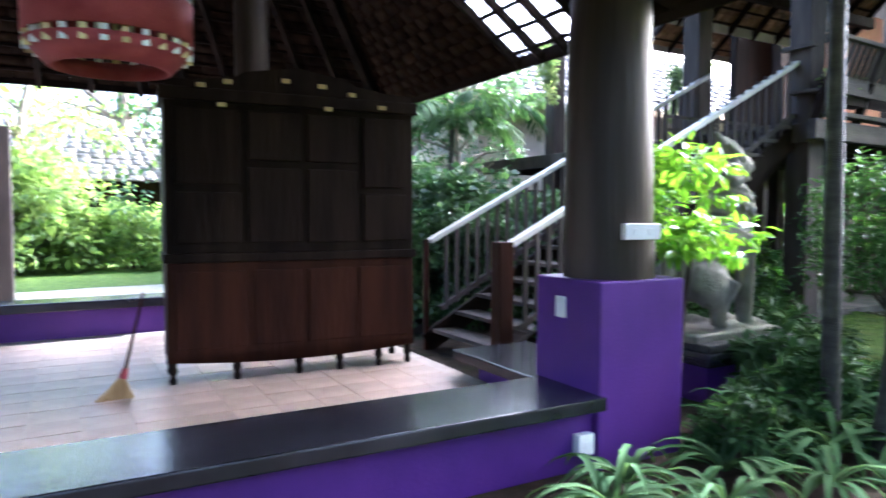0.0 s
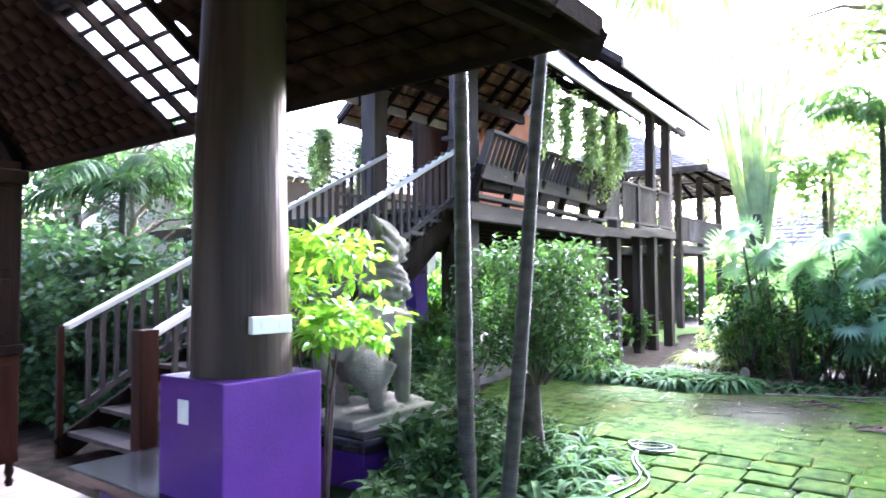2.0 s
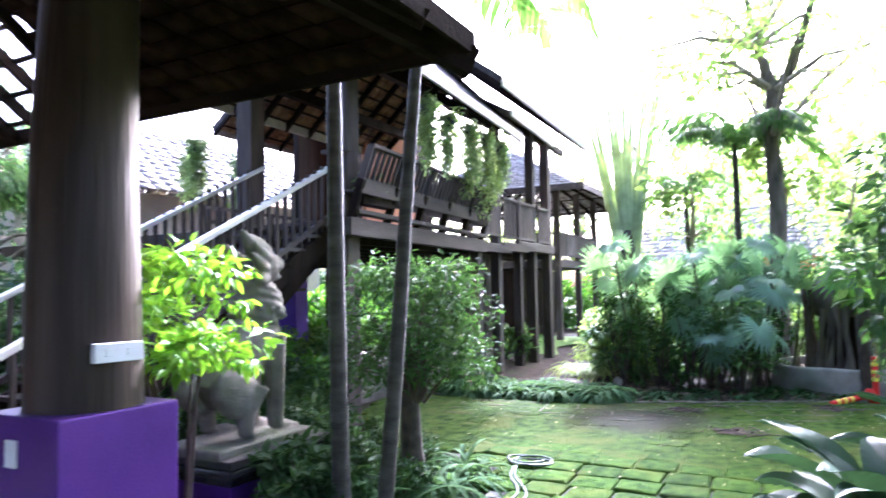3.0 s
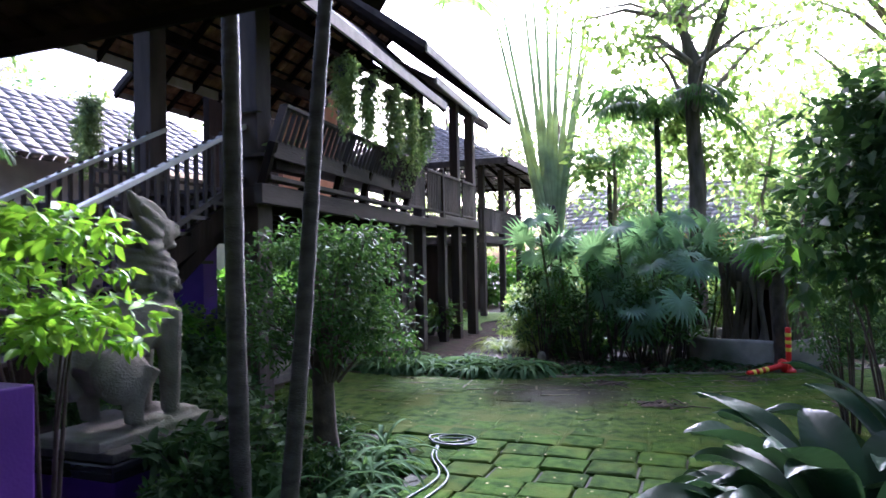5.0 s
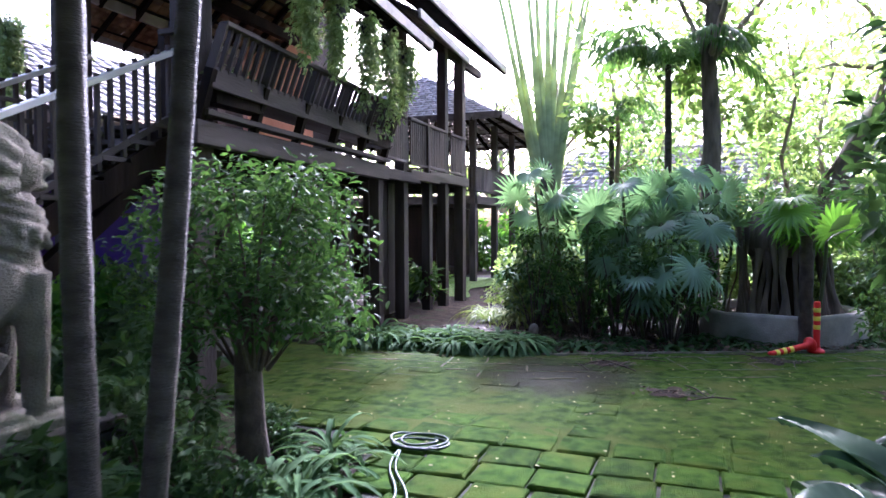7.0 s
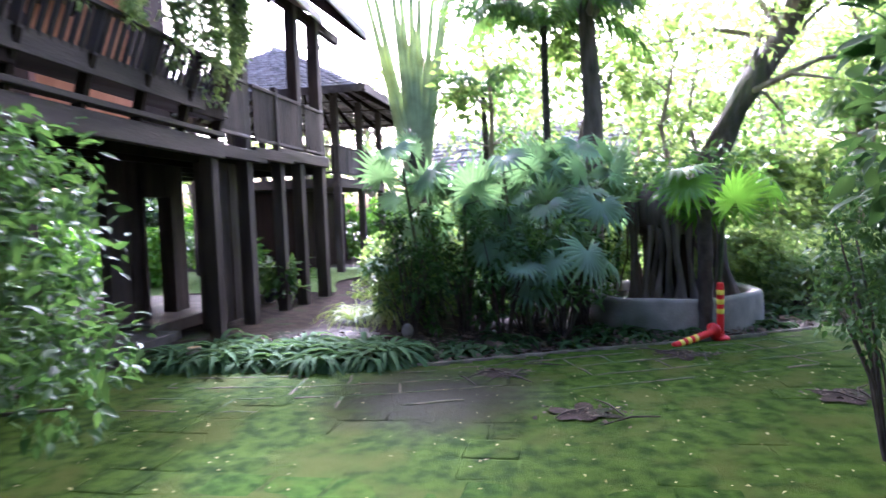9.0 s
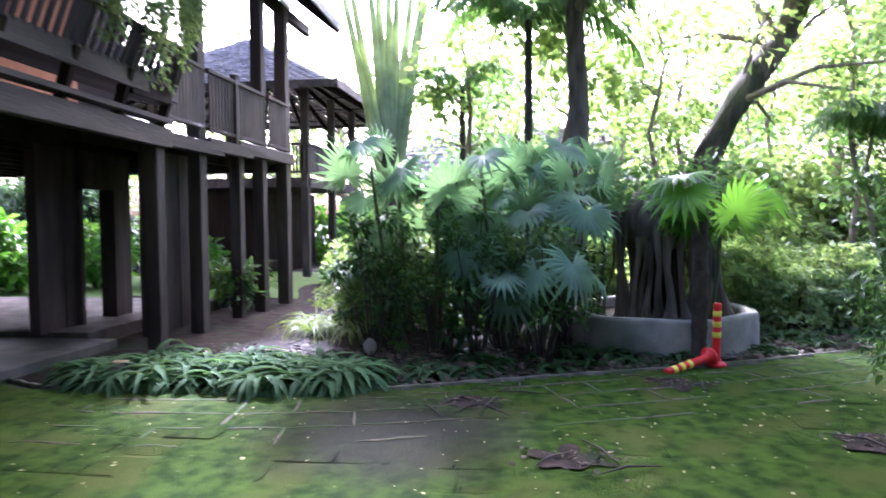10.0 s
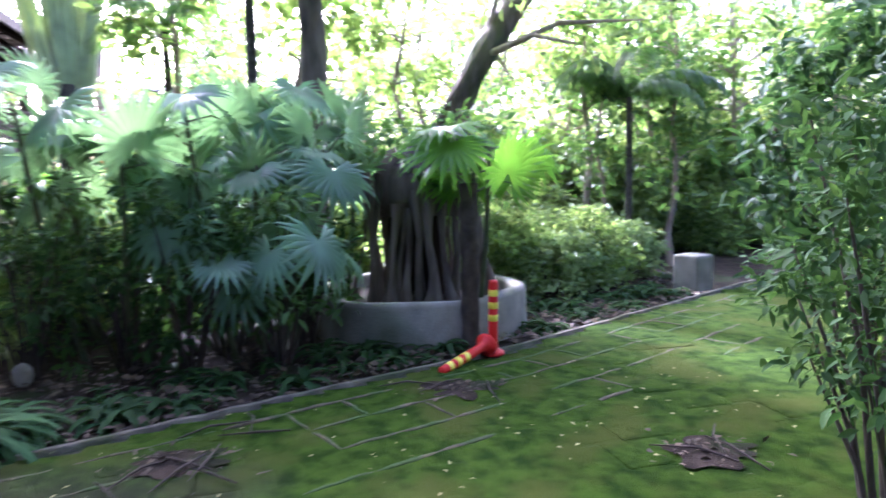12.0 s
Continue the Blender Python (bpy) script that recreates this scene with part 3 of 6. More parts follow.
def rafters(a, b_, c, d, n, parent, battens=0, drop=0.06, size=0.06, material=None):
    a, b_, c, d = (Vector(q) for q in (a, b_, c, d))
    m = material or M_ROOFWOOD
    dn = Vector((0, 0, -drop))
    for i in range(n + 1):
        u = i / n
        bm = bmesh.new()
        beam(bm, a.lerp(b_, u) + dn, d.lerp(c, u) + dn, size, size * 1.6)
        part("rafter", bm, m, parent)
    for i in range(battens):
        u = (i + 0.5) / battens
        bm = bmesh.new()
        beam(bm, a.lerp(d, u) + dn * 0.35, b_.lerp(c, u) + dn * 0.35, 0.035, 0.03)
        part("batten", bm, m, parent)


def pavilion_roof():
    t = thing("pavilion_roof", "dark hipped tile roof of the pavilion seen from below with rafters", "roof", kind="structure")
    x0, x1, y0, y1, ze = -6.0, 4.25, 1.5, 9.6, 3.15
    rz, rxa, rxb, ry = 5.6, -2.2, 0.9, 5.5
    A, B, C, D = (x0, y0, ze), (x1, y0, ze), (x1, y1, ze), (x0, y1, ze)
    P, Q = (rxa, ry, rz), (rxb, ry, rz)
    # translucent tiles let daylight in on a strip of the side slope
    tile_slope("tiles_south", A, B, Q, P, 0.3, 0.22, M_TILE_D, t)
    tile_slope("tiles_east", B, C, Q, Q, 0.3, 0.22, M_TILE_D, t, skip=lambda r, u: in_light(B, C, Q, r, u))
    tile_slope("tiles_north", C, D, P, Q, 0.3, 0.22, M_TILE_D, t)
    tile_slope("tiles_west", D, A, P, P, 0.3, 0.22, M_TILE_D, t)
    # added boarding over the tiles blocks daylight but for the strip of clear tiles
    up = Vector((0, 0, 0.07))
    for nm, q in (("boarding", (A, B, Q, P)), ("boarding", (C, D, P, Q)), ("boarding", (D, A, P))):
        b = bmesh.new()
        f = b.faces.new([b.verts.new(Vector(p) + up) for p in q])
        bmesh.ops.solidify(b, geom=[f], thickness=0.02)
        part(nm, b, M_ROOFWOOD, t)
    k = (rz - ze) / (x1 - rxb)
    on = lambda x, y: Vector((x, y, ze + k * (x1 - x))) + up
    xl = 2.2
    edge = lambda x, s: y0 + (ry - y0) * (x1 - x) / (x1 - rxb) if s < 0 else y1 - (y1 - ry) * (x1 - x) / (x1 - rxb)
    for q in ([on(x1, y0), on(x1, 4.75), on(xl, 4.75), on(xl, edge(xl, -1))], [on(x1, 6.0), on(x1, y1), on(xl, edge(xl, 1)), on(xl, 6.0)], [on(xl, edge(xl, -1)), on(xl, edge(xl, 1)), on(rxb, ry)]):
        b = bmesh.new()
        f = b.faces.new([b.verts.new(p) for p in q])
        bmesh.ops.solidify(b, geom=[f], thickness=0.02)
        part("boarding", b, M_ROOFWOOD, t)
    for i in range(3):
        for j in range(9):
            ya, xa = 4.78 + i * 0.4, x1 - 0.1 - j * 0.21
            b = bmesh.new()
            f = b.faces.new([b.verts.new(on(x, y) - Vector((0, 0, 0.03))) for x, y in ((xa, ya), (xa, ya + 0.38), (xa - 0.2, ya + 0.38), (xa - 0.2, ya))])
            bmesh.ops.solidify(b, geom=[f], thickness=0.006)
            ob = part("clear_tile", b, M_CLEAR, t, "clear glass roof tile")
            ob.visible_shadow = False
            b = bmesh.new()
            beam(b, on(xa, ya - 0.01) - Vector((0, 0, 0.06)), on(xa, ya + 0.39) - Vector((0, 0, 0.06)), 0.035, 0.03)
            part("batten", b, M_ROOFWOOD, t)
    for i in range(4):
        b = bmesh.new()
        beam(b, on(x1, 4.77 + i * 0.4) - Vector((0, 0, 0.1)), on(xl, 4.77 + i * 0.4) - Vector((0, 0, 0.1)), 0.05, 0.08)
        part("rafter", b, M_ROOFWOOD, t)
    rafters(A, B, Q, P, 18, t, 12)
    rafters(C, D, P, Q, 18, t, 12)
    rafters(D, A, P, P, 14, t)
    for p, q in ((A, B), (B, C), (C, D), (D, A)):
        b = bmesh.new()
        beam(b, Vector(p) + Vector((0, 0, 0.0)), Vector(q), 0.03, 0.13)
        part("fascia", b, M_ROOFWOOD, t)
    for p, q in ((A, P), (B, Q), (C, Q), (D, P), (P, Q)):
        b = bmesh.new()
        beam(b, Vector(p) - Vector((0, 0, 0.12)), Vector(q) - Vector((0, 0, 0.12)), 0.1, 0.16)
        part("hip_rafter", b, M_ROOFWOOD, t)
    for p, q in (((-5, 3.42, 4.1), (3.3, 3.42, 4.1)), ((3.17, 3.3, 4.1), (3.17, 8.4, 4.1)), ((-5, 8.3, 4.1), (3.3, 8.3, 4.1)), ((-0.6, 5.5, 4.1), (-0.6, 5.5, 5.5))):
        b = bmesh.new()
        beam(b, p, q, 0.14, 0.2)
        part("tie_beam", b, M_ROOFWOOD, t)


def in_light(B, C, Q, r, u):
    y = (B[1] + (C[1] - B[1]) * u) * (1 - r) + Q[1] * r
    return 4.75 < y < 6.0 and r < 0.62


pavilion_roof()
for x, y in ((1.55, 6.6), (-3.9, 3.42), (-3.9, 8.3)):
    v, f = tube_arrays([(x, y, z) for z in np.linspace(0.2, 4.3, 5)], 0.16, 24)
    tagged(arr("pavilion_post", v, f, M_COLUMN, smooth=True), "round dark timber post holding the pavilion roof", "post", kind="structure")


# ---------- staircase ----------
def staircase():
    t = thing("staircase", "weathered open timber staircase with slatted balustrades", "staircase")
    n, x0, x1, ya, yb, ztop = 14, 3.72, 8.05, 5.36, 6.95, 2.66
    dx, dz = (x1 - x0) / n, ztop / (n + 0.0)
    for i in range(n):
        b = bmesh.new()
        x, z = x0 + i * dx, (i + 1) * dz
        box(b, x - 0.03, x + dx - 0.015, ya - 0.03, yb + 0.03, z - 0.045, z, 0.006)
        part("tread", b, M_WOODX, t)
    for y in (ya, yb):
        b = bmesh.new()
        beam(b, (x0 - 0.1, y, 0.02), (x1, y, ztop - 0.14), 0.06, 0.24)
        part("stringer", b, M_DARK, t)
        # handrail brightness comes from its pale colour, in place of sunlight
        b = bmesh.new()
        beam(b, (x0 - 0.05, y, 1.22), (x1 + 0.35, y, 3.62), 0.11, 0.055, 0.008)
        part("handrail", b, M_RAIL, t, "handrail with sunlight put into its pale colour")
        b = bmesh.new()
        beam(b, (x0 + 0.1, y, 0.42), (x1, y, ztop + 0.14), 0.05, 0.06)
        part("bottom_rail", b, M_WOODX, t)
        k = 30
        for i in range(k):
            u = (i + 0.5) / k
            x = x0 + 0.1 + u * (x1 - x0)
            zl = 0.36 + u * (ztop - 0.3)
            b = bmesh.new()
            box(b, x - 0.022, x + 0.022, y - 0.018, y + 0.018, zl, 1.25 + u * 2.33, 0.003)
            part("baluster", b, M_WOOD, t)
    for y, h, r in ((ya, 1.27, 0.08), (yb, 1.24, 0.03)):
        b = bmesh.new()
        box(b, x0 - 0.1 - r, x0 - 0.1 + r, y - r, y + r, -0.1, h, 0.012)
        part("newel", b, M_BROWN, t, "red-brown square newel post")
    # lattice screen on the lower side near the landing
    for i in range(9):
        b = bmesh.new()
        x = 6.3 + i * 0.22
        box(b, x - 0.02, x + 0.02, ya + 0.5, ya + 0.52, 1.45 + i * 0.075, 2.75, 0.002)
        part("lattice_slat", b, M_WOOD, t)
    for j in range(7):
        b = bmesh.new()
        box(b, 6.3 + max(0, (2 - j)) * 0.0, 8.1, ya + 0.52, ya + 0.535, 1.75 + j * 0.16, 1.79 + j * 0.16, 0.002)
        part("lattice_slat", b, M_WOODX, t)
    b = bmesh.new()
    beam(b, (6.2, ya + 0.2, 0.9), (8.1, ya + 0.2, 2.35), 0.12, 0.16)
    part("brace", b, M_DARK, t)


staircase()


# ---------- stilt house ----------
def balustrade(parent, a, b_, z0, z1, gap=0.095):
    a, b_ = Vector((*a, 0)), Vector((*b_, 0))
    L = (b_ - a).length
    for z, h in ((z1, 0.06), (z0 + 0.1, 0.05)):
        b = bmesh.new()
        beam(b, a + Vector((0, 0, z)), b_ + Vector((0, 0, z)), 0.08, h, 0.006)
        part("rail", b, M_WOODX, parent)
    n = max(2, int(L / gap))
    for i in range(1, n):
        p = a.lerp(b_, i / n)
        b = bmesh.new()
        box(b, p.x - 0.036, p.x + 0.036, p.y - 0.012, p.y + 0.012, z0 + 0.1, z1)
        part("baluster", b, M_WOOD, parent)


DF = 2.66


def house_one():
    t = thing("stilt_house", "raised weathered teak house on tall posts with veranda", "house")
    # floor and beams
    b = bmesh.new()
    box(b, 8.0, 12.9, 5.3, 13.5, DF - 0.05, DF)
    box(b, 12.9, 17.55, 5.55, 13.5, DF - 0.05, DF)
    part("deck", b, M_DARK, t, "dark plank deck")
    for y in np.arange(5.9, 13.2, 0.6):
        b = bmesh.new()
        beam(b, (8.1, y, DF - 0.13), (17.5, y, DF - 0.13), 0.06, 0.14)
        part("joist", b, M_DARK, t)
    for p, q, w, h, m in (((7.85, 5.0, 2.58), (12.95, 5.36, 2.58), 0.12, 0.24, M_WOODX), ((12.6, 5.45, 2.6), (14.65, 5.5, 2.6), 0.12, 0.18, M_WOODX),
                          ((14.2, 5.5, 2.66), (15.7, 5.5, 2.66), 0.14, 0.18, M_WOODX), ((15.2, 5.5, 2.72), (17.6, 5.5, 2.72), 0.12, 0.2, M_WOODX),
                          ((8.05, 5.1, 2.56), (8.05, 13, 2.56), 0.14, 0.24, M_WOOD), ((17.5, 5.5, 2.6), (17.5, 13, 2.6), 0.14, 0.24, M_WOOD)):
        b = bmesh.new()
        beam(b, p, q, w, h, 0.008)
        part("edge_beam", b, m, t)
    # posts: x, y, top, half width
    for x, y, zt, r in ((8.2, 5.3, 5.6, 0.15), (12.85, 5.5, 2.5, 0.09), (8.3, 7.1, 5.6, 0.15), (15.5, 5.65, 2.65, 0.09), (14.15, 5.62, 5.6, 0.1), (16.35, 5.62, 5.7, 0.1), (17.42, 5.6, 5.7, 0.11),
                         (13.7, 9.5, 5.6, 0.12), (16.4, 9.5, 5.6, 0.12), (8.3, 10.5, 5.6, 0.14), (11.2, 10.5, 2.6, 0.14), (15.0, 12.5, 2.6, 0.14), (17.4, 12.5, 2.6, 0.14), (11.2, 7.4, 2.6, 0.12)):
        b = bmesh.new()
        if x in (8.2, 8.3):
            box(b, x - r, x + r, y - r, y + r, -0.1, zt, 0.02)
        else:
            box(b, x - r, x + r, y - r, y + r, -0.1, zt, 0.012)
        part("post", b, M_WOOD, t)
    # veranda balustrade
    for a, c in (((12.95, 5.42), (14.05, 5.5)), ((14.25, 5.5), (15.15, 5.5)), ((15.2, 5.5), (16.25, 5.5)), ((16.45, 5.5), (17.4, 5.5))):
        balustrade(t, a, c, 2.78, 3.72)
    b = bmesh.new()
    box(b, 15.1, 15.2, 5.45, 5.55, 2.6, 3.84, 0.008)
    part("post", b, M_WOOD, t)
    # outward leaning seat back
    a0, b0 = Vector((7.95, 5.02, 0)), Vector((12.9, 5.38, 0))
    side = (b0 - a0).normalized().cross(Vector((0, 0, 1)))
    for z, out, w, h in ((3.62, 0.32, 0.1, 0.05), (3.12, 0.16, 0.04, 0.22), (2.78, 0.05, 0.16, 0.06), (3.06, -0.1, 0.5, 0.04)):
        b = bmesh.new()
        beam(b, a0 + side * out + Vector((0, 0, z)), b0 + side * out + Vector((0, 0, z)), w, h, 0.006)
        part("seat_rail", b, M_WOODX, t)
    n = 36
    for i in range(n + 1):
        p = a0.lerp(b0, i / n)
        big = i % 7 == 0
        b = bmesh.new()
        w = 0.1 if big else 0.05
        beam(b, p + side * 0.14 + Vector((0, 0, 3.15)), p + side * 0.32 + Vector((0, 0, 3.62)), 0.03, w)
        part("slat", b, M_WOOD, t)
        if big:
            b = bmesh.new()
            beam(b, p + side * 0.0 + Vector((0, 0, 2.66)), p + side * 0.17 + Vector((0, 0, 3.2)), 0.08, 0.1)
            part("bracket", b, M_DARK, t)
    b = bmesh.new()
    beam(b, (7.98, 5.05, 3.62), (8.0, 5.5, 3.62), 0.1, 0.05)
    part("seat_rail", b, M_WOODX, t)
    # boarded screen with a doorway under the deck, open behind
    for x0, x1, y0, y1 in ((12.75, 13.5, 7.05, 7.2), (14.33, 14.75, 7.05, 7.2)):
        L = max(x1 - x0, y1 - y0)
        for i in range(max(1, int(L / 0.2))):
            k = max(1, int(L / 0.2))
            b = bmesh.new()
            if x1 - x0 > y1 - y0:
                box(b, x0 + L * i / k, x0 + L * (i + 0.97) / k, y0 + 0.01 * (i % 2), y1, 0.12, 2.55)
            else:
                box(b, x0 + 0.01 * (i % 2), x1, y0 + L * i / k, y0 + L * (i + 0.97) / k, 0.12, 2.55)
            part("wall_board", b, M_WOOD, t)
    b = bmesh.new()
    box(b, 12.9, 16.6, 6.5, 11, -0.1, 0.13, 0.01)
    part("plinth", b, M_TERR, t, "low concrete plinth")
    for x in (13.5, 14.26):
        b = bmesh.new()
        box(b, x, x + 0.07, 7.0, 7.24, 0.12, 2.2)
        part("door_frame", b, M_WOOD, t)
    b = bmesh.new()
    box(b, 13.5, 14.33, 7.0, 7.24, 2.02, 2.55)
    part("lintel", b, M_WOOD, t)
    for i, x in enumerate(np.arange(13.25, 14.66, 0.2)):
        b = bmesh.new()
        box(b, x, x + 0.19, 5.85 + 0.015 * (i % 2), 5.97, 0.02, 2.5)
        part("wall_board", b, M_WOOD, t)
    # upstairs walls
    b = bmesh.new()
    box(b, 12.4, 18.6, 9.6, 9.75, DF, 7.2)
    part("wall", b, M_DARK, t)
    b = bmesh.new()
    box(b, 12.7, 14.9, 8.0, 8.1, DF, 5.6)
    part("wall", b, M_ORANGE, t, "orange plastered wall")
    # roofs
    for nm, xa, xb, ye, yr, yk, ze, zr, skew in (("veranda_roof", 7.7, 13.5, 4.75, 6.4, 8.15, 4.82, 6.45, 0.45), ("main_roof", 12.4, 19.25, 5.0, 8.6, 12.2, 5.68, 8.6, 0.3)):
        A, B = (xa, ye - skew, ze), (xb, ye, ze)
        P, Q = (xa, yr, zr), (xb, yr, zr)
        Cc, Dd = (xa, yk, ze), (xb, yk, ze)
        tile_slope(nm + "_front_tiles", A, B, Q, P, 0.22, 0.2, M_TILE_G if nm == "main_roof" else M_TILE_U, t)
        # sheets added above the tiles so no sky shows through the gaps
        for q in ((A, B, Q, P), (Cc, Dd, Q, P)):
            b = bmesh.new()
            f = b.faces.new([b.verts.new(Vector(p) + Vector((0, 0, 0.05))) for p in q])
            bmesh.ops.solidify(b, geom=[f], thickness=0.015)
            part("roof_boarding", b, M_TILE_G, t)
        tile_slope(nm + "_back_tiles", Cc, Dd, Q, P, 0.22, 0.2, M_TILE_U, t)
        rafters(A, B, Q, P, 9, t, 9, 0.09)
        rafters(Cc, Dd, Q, P, 9, t, 9, 0.09)
        for p, q in ((A, B), (Cc, Dd)):
            b = bmesh.new()
            beam(b, Vector(p) - Vector((0, 0.03, 0.02)), Vector(q) - Vector((0, 0.03, 0.02)), 0.04, 0.16)
            part("bargeboard", b, M_BARGE, t, "pale weathered eave board")
        for p, q in ((A, P), (Cc, P), (B, Q), (Dd, Q)):
            b = bmesh.new()
            beam(b, p, q, 0.05, 0.2)
            part("verge_board", b, M_WOODX, t)
    # second eave layer of the main roof
    A, B, Q, P = (12.9, 4.7, 5.2), (16.2, 4.95, 5.2), (16.2, 6.4, 6.2), (12.9, 6.4, 6.2)
    tile_slope("lower_eave_tiles", A, B, Q, P, 0.22, 0.2, M_TILE_G, t)
    b = bmesh.new()
    beam(b, A, B, 0.04, 0.15)
    part("bargeboard", b, M_BARGE, t)
    for y in (5.4, 7.4):
        b = bmesh.new()
        beam(b, (7.9, y, 5.15), (13.4, y, 5.15), 0.12, 0.18)
        part("wall_plate", b, M_DARK, t)
    b = bmesh.new()
    beam(b, (12.6, 5.62, 5.55), (19.0, 5.62, 5.55), 0.12, 0.18)
    part("wall_plate", b, M_DARK, t)
    return t


house_one()


def house_two():
    t = thing("far_pavilion", "second raised timber pavilion with hipped shingle roof and railing", "pavilion")
    x0, x1, y0, y1 = 22.5, 27.5, 6.9, 11.5
    b = bmesh.new()
    box(b, x0, x1, y0, y1, 2.45, 2.7)
    part("deck", b, M_WOODX, t)
    for x in (x0 + 0.15, (x0 + x1) / 2, x1 - 0.15):
        for y in (y0 + 0.1, y1 - 0.1):
            b = bmesh.new()
            box(b, x - 0.1, x + 0.1, y - 0.1, y + 0.1, -0.1, 5.2, 0.01)
            part("post", b, M_WOOD, t)
    balustrade(t, (x0, y0), (x1, y0), 2.75, 3.6)
    balustrade(t, (x0, y0), (x0, y1), 2.75, 3.6)
    e, z, zr = 1.2, 4.95, 6.9
    A, B, C, D = (x0 - e, y0 - e, z), (x1 + e, y0 - e, z), (x1 + e, y1 + e, z), (x0 - e, y1 + e, z)
    P, Q = (x0 + 1.6, (y0 + y1) / 2, zr), (x1 - 1.6, (y0 + y1) / 2, zr)
    for k, q in enumerate(((A, B, Q, P), (B, C, Q, Q), (C, D, P, Q), (D, A, P, P))):
        tile_slope("roof_tiles", *q, 0.26, 0.24, M_TILE_G, t)
        rafters(*q, 8, t, 6, 0.1, 0.07)
    for p, q in ((A, B), (B, C), (C, D), (D, A)):
        b = bmesh.new()
        beam(b, p, q, 0.05, 0.2)
        part("fascia", b, M_WOODX, t)
    b = bmesh.new()
    box(b, x0 + 0.5, x1, y0 + 1.5, y1, 0, 2.4)
    part("lower_wall", b, M_DARK, t)
    b = bmesh.new()
    box(b, x0 - 1.5, x0 + 0.5, y0 + 0.8, y0 + 1.6, 0.35, 0.45, 0.01)
    part("bench", b, M_DARK, t)


house_two()


# ---------- plants ----------
def tree_mesh(name, height, trunk_r, crown_r, clumps, per, leaf, lmat, label, lean=(0, 0), first=0.45, seed=1, at=(0, 0, 0), far=True, category="tree", squash=0.8, clump_r=0.55):
    rr = random.Random(seed)
    t = thing(name, label, category, at)
    n = 9
    pts = [(lean[0] * (i / n) ** 1.3 * height + 0.12 * math.sin(i * 1.3 + seed), lean[1] * (i / n) ** 1.3 * height + 0.12 * math.cos(i * 1.7 + seed), height * 0.86 * i / n - 0.1) for i in range(n + 1)]
    pieces = [tube_arrays(pts, [trunk_r * (1.25 - 0.95 * i / n) * (1.35 if i == 0 else 1) for i in range(n + 1)], 10)]
    ends = []
    for k in range(clumps):
        u = first + (1 - first) * rr.random()
        base = np.array(pts[min(n, int(u * n))])
        a = rr.uniform(0, 2 * math.pi)
        rad = crown_r * rr.uniform(0.35, 1.0) * (1.15 - 0.6 * abs(u - 0.7))
        e = base + np.array([math.cos(a) * rad, math.sin(a) * rad, rad * rr.uniform(0.05, 0.7)])
        ends.append(e)
        if k % 2 == 0:
            m = (base + e) / 2 + np.array([rr.uniform(-0.2, 0.2), rr.uniform(-0.2, 0.2), 0.15 * rad])
            pieces.append(tube_arrays([base, m, e], [trunk_r * 0.35, trunk_r * 0.2, trunk_r * 0.06], 6))
    v, f = join(pieces)
    arr("trunk", v, f, M_BARK, t, smooth=True)
    v, f = leaf_cloud(ends, [clump_r * rr.uniform(0.7, 1.4) for _ in ends], per, leaf, far, squash=squash)
    arr("crown", v, f, lmat, t)
    return t


def shrub(name, at, h, r, clumps, per, leaf, lmat, label, seed=1, z0=0.25, far=False, category="shrub", stems=8, squash=0.75, fork=-0.1):
    rr = random.Random(seed)
    t = thing(name, label, category, at)
    ends, pieces = [], []
    for k in range(clumps):
        a, q = rr.uniform(0, 2 * math.pi), math.sqrt(rr.random())
        z = rr.uniform(z0, 1) * h
        e = np.array([math.cos(a) * r * q * (1 - 0.35 * (z / h) ** 3), math.sin(a) * r * q * (1 - 0.35 * (z / h) ** 3), z])
        ends.append(e)
        if k < stems * 2:
            b0 = np.array([e[0] * 0.15, e[1] * 0.15, fork])
            pieces.append(tube_arrays([b0, (b0 + e) / 2 + np.array([e[0] * -0.12, e[1] * -0.12, 0.1]), e], [0.016, 0.010, 0.004], 6))
    v, f = join(pieces)
    arr("woody_frame", v, f, M_TWIG, t)
    v, f = leaf_cloud(ends, [0.26 * r * rr.uniform(0.7, 1.3) for _ in ends], per, leaf, far, squash=squash)
    arr("foliage", v, f, lmat, t)
    return t


def strip(length, width, arch, n=7, fold=0.25, tip=1.0):
    """An arching strap leaf along +y: vertices and triangles."""
    V, F = [], []
    for i in range(n + 1):
        u = i / n
        w = width * math.sin(math.pi * min(1, 0.12 + 0.88 * u)) ** 0.7 * (1 if u < 0.98 else 0.1)
        ang = arch[0] + (arch[1] - arch[0]) * u
        if i == 0:
            y, z = 0, 0
        else:
            y += length / n * math.cos(ang)
            z += length / n * math.sin(ang)
        V += [(-w / 2, y, z + fold * w), (0, y, z), (w / 2, y, z + fold * w)]
        if i:
            o = 3 * i
            F += [(o - 3, o - 2, o + 1), (o - 3, o + 1, o), (o - 2, o - 1, o + 2), (o - 2, o + 2, o + 1)]
    return V, F


def rz_mats(a):
    c, s = np.cos(a), np.sin(a)
    o = np.zeros_like(a)
    return np.stack([np.stack([c, -s, o], -1), np.stack([s, c, o], -1), np.stack([o, o, o + 1], -1)], -2)


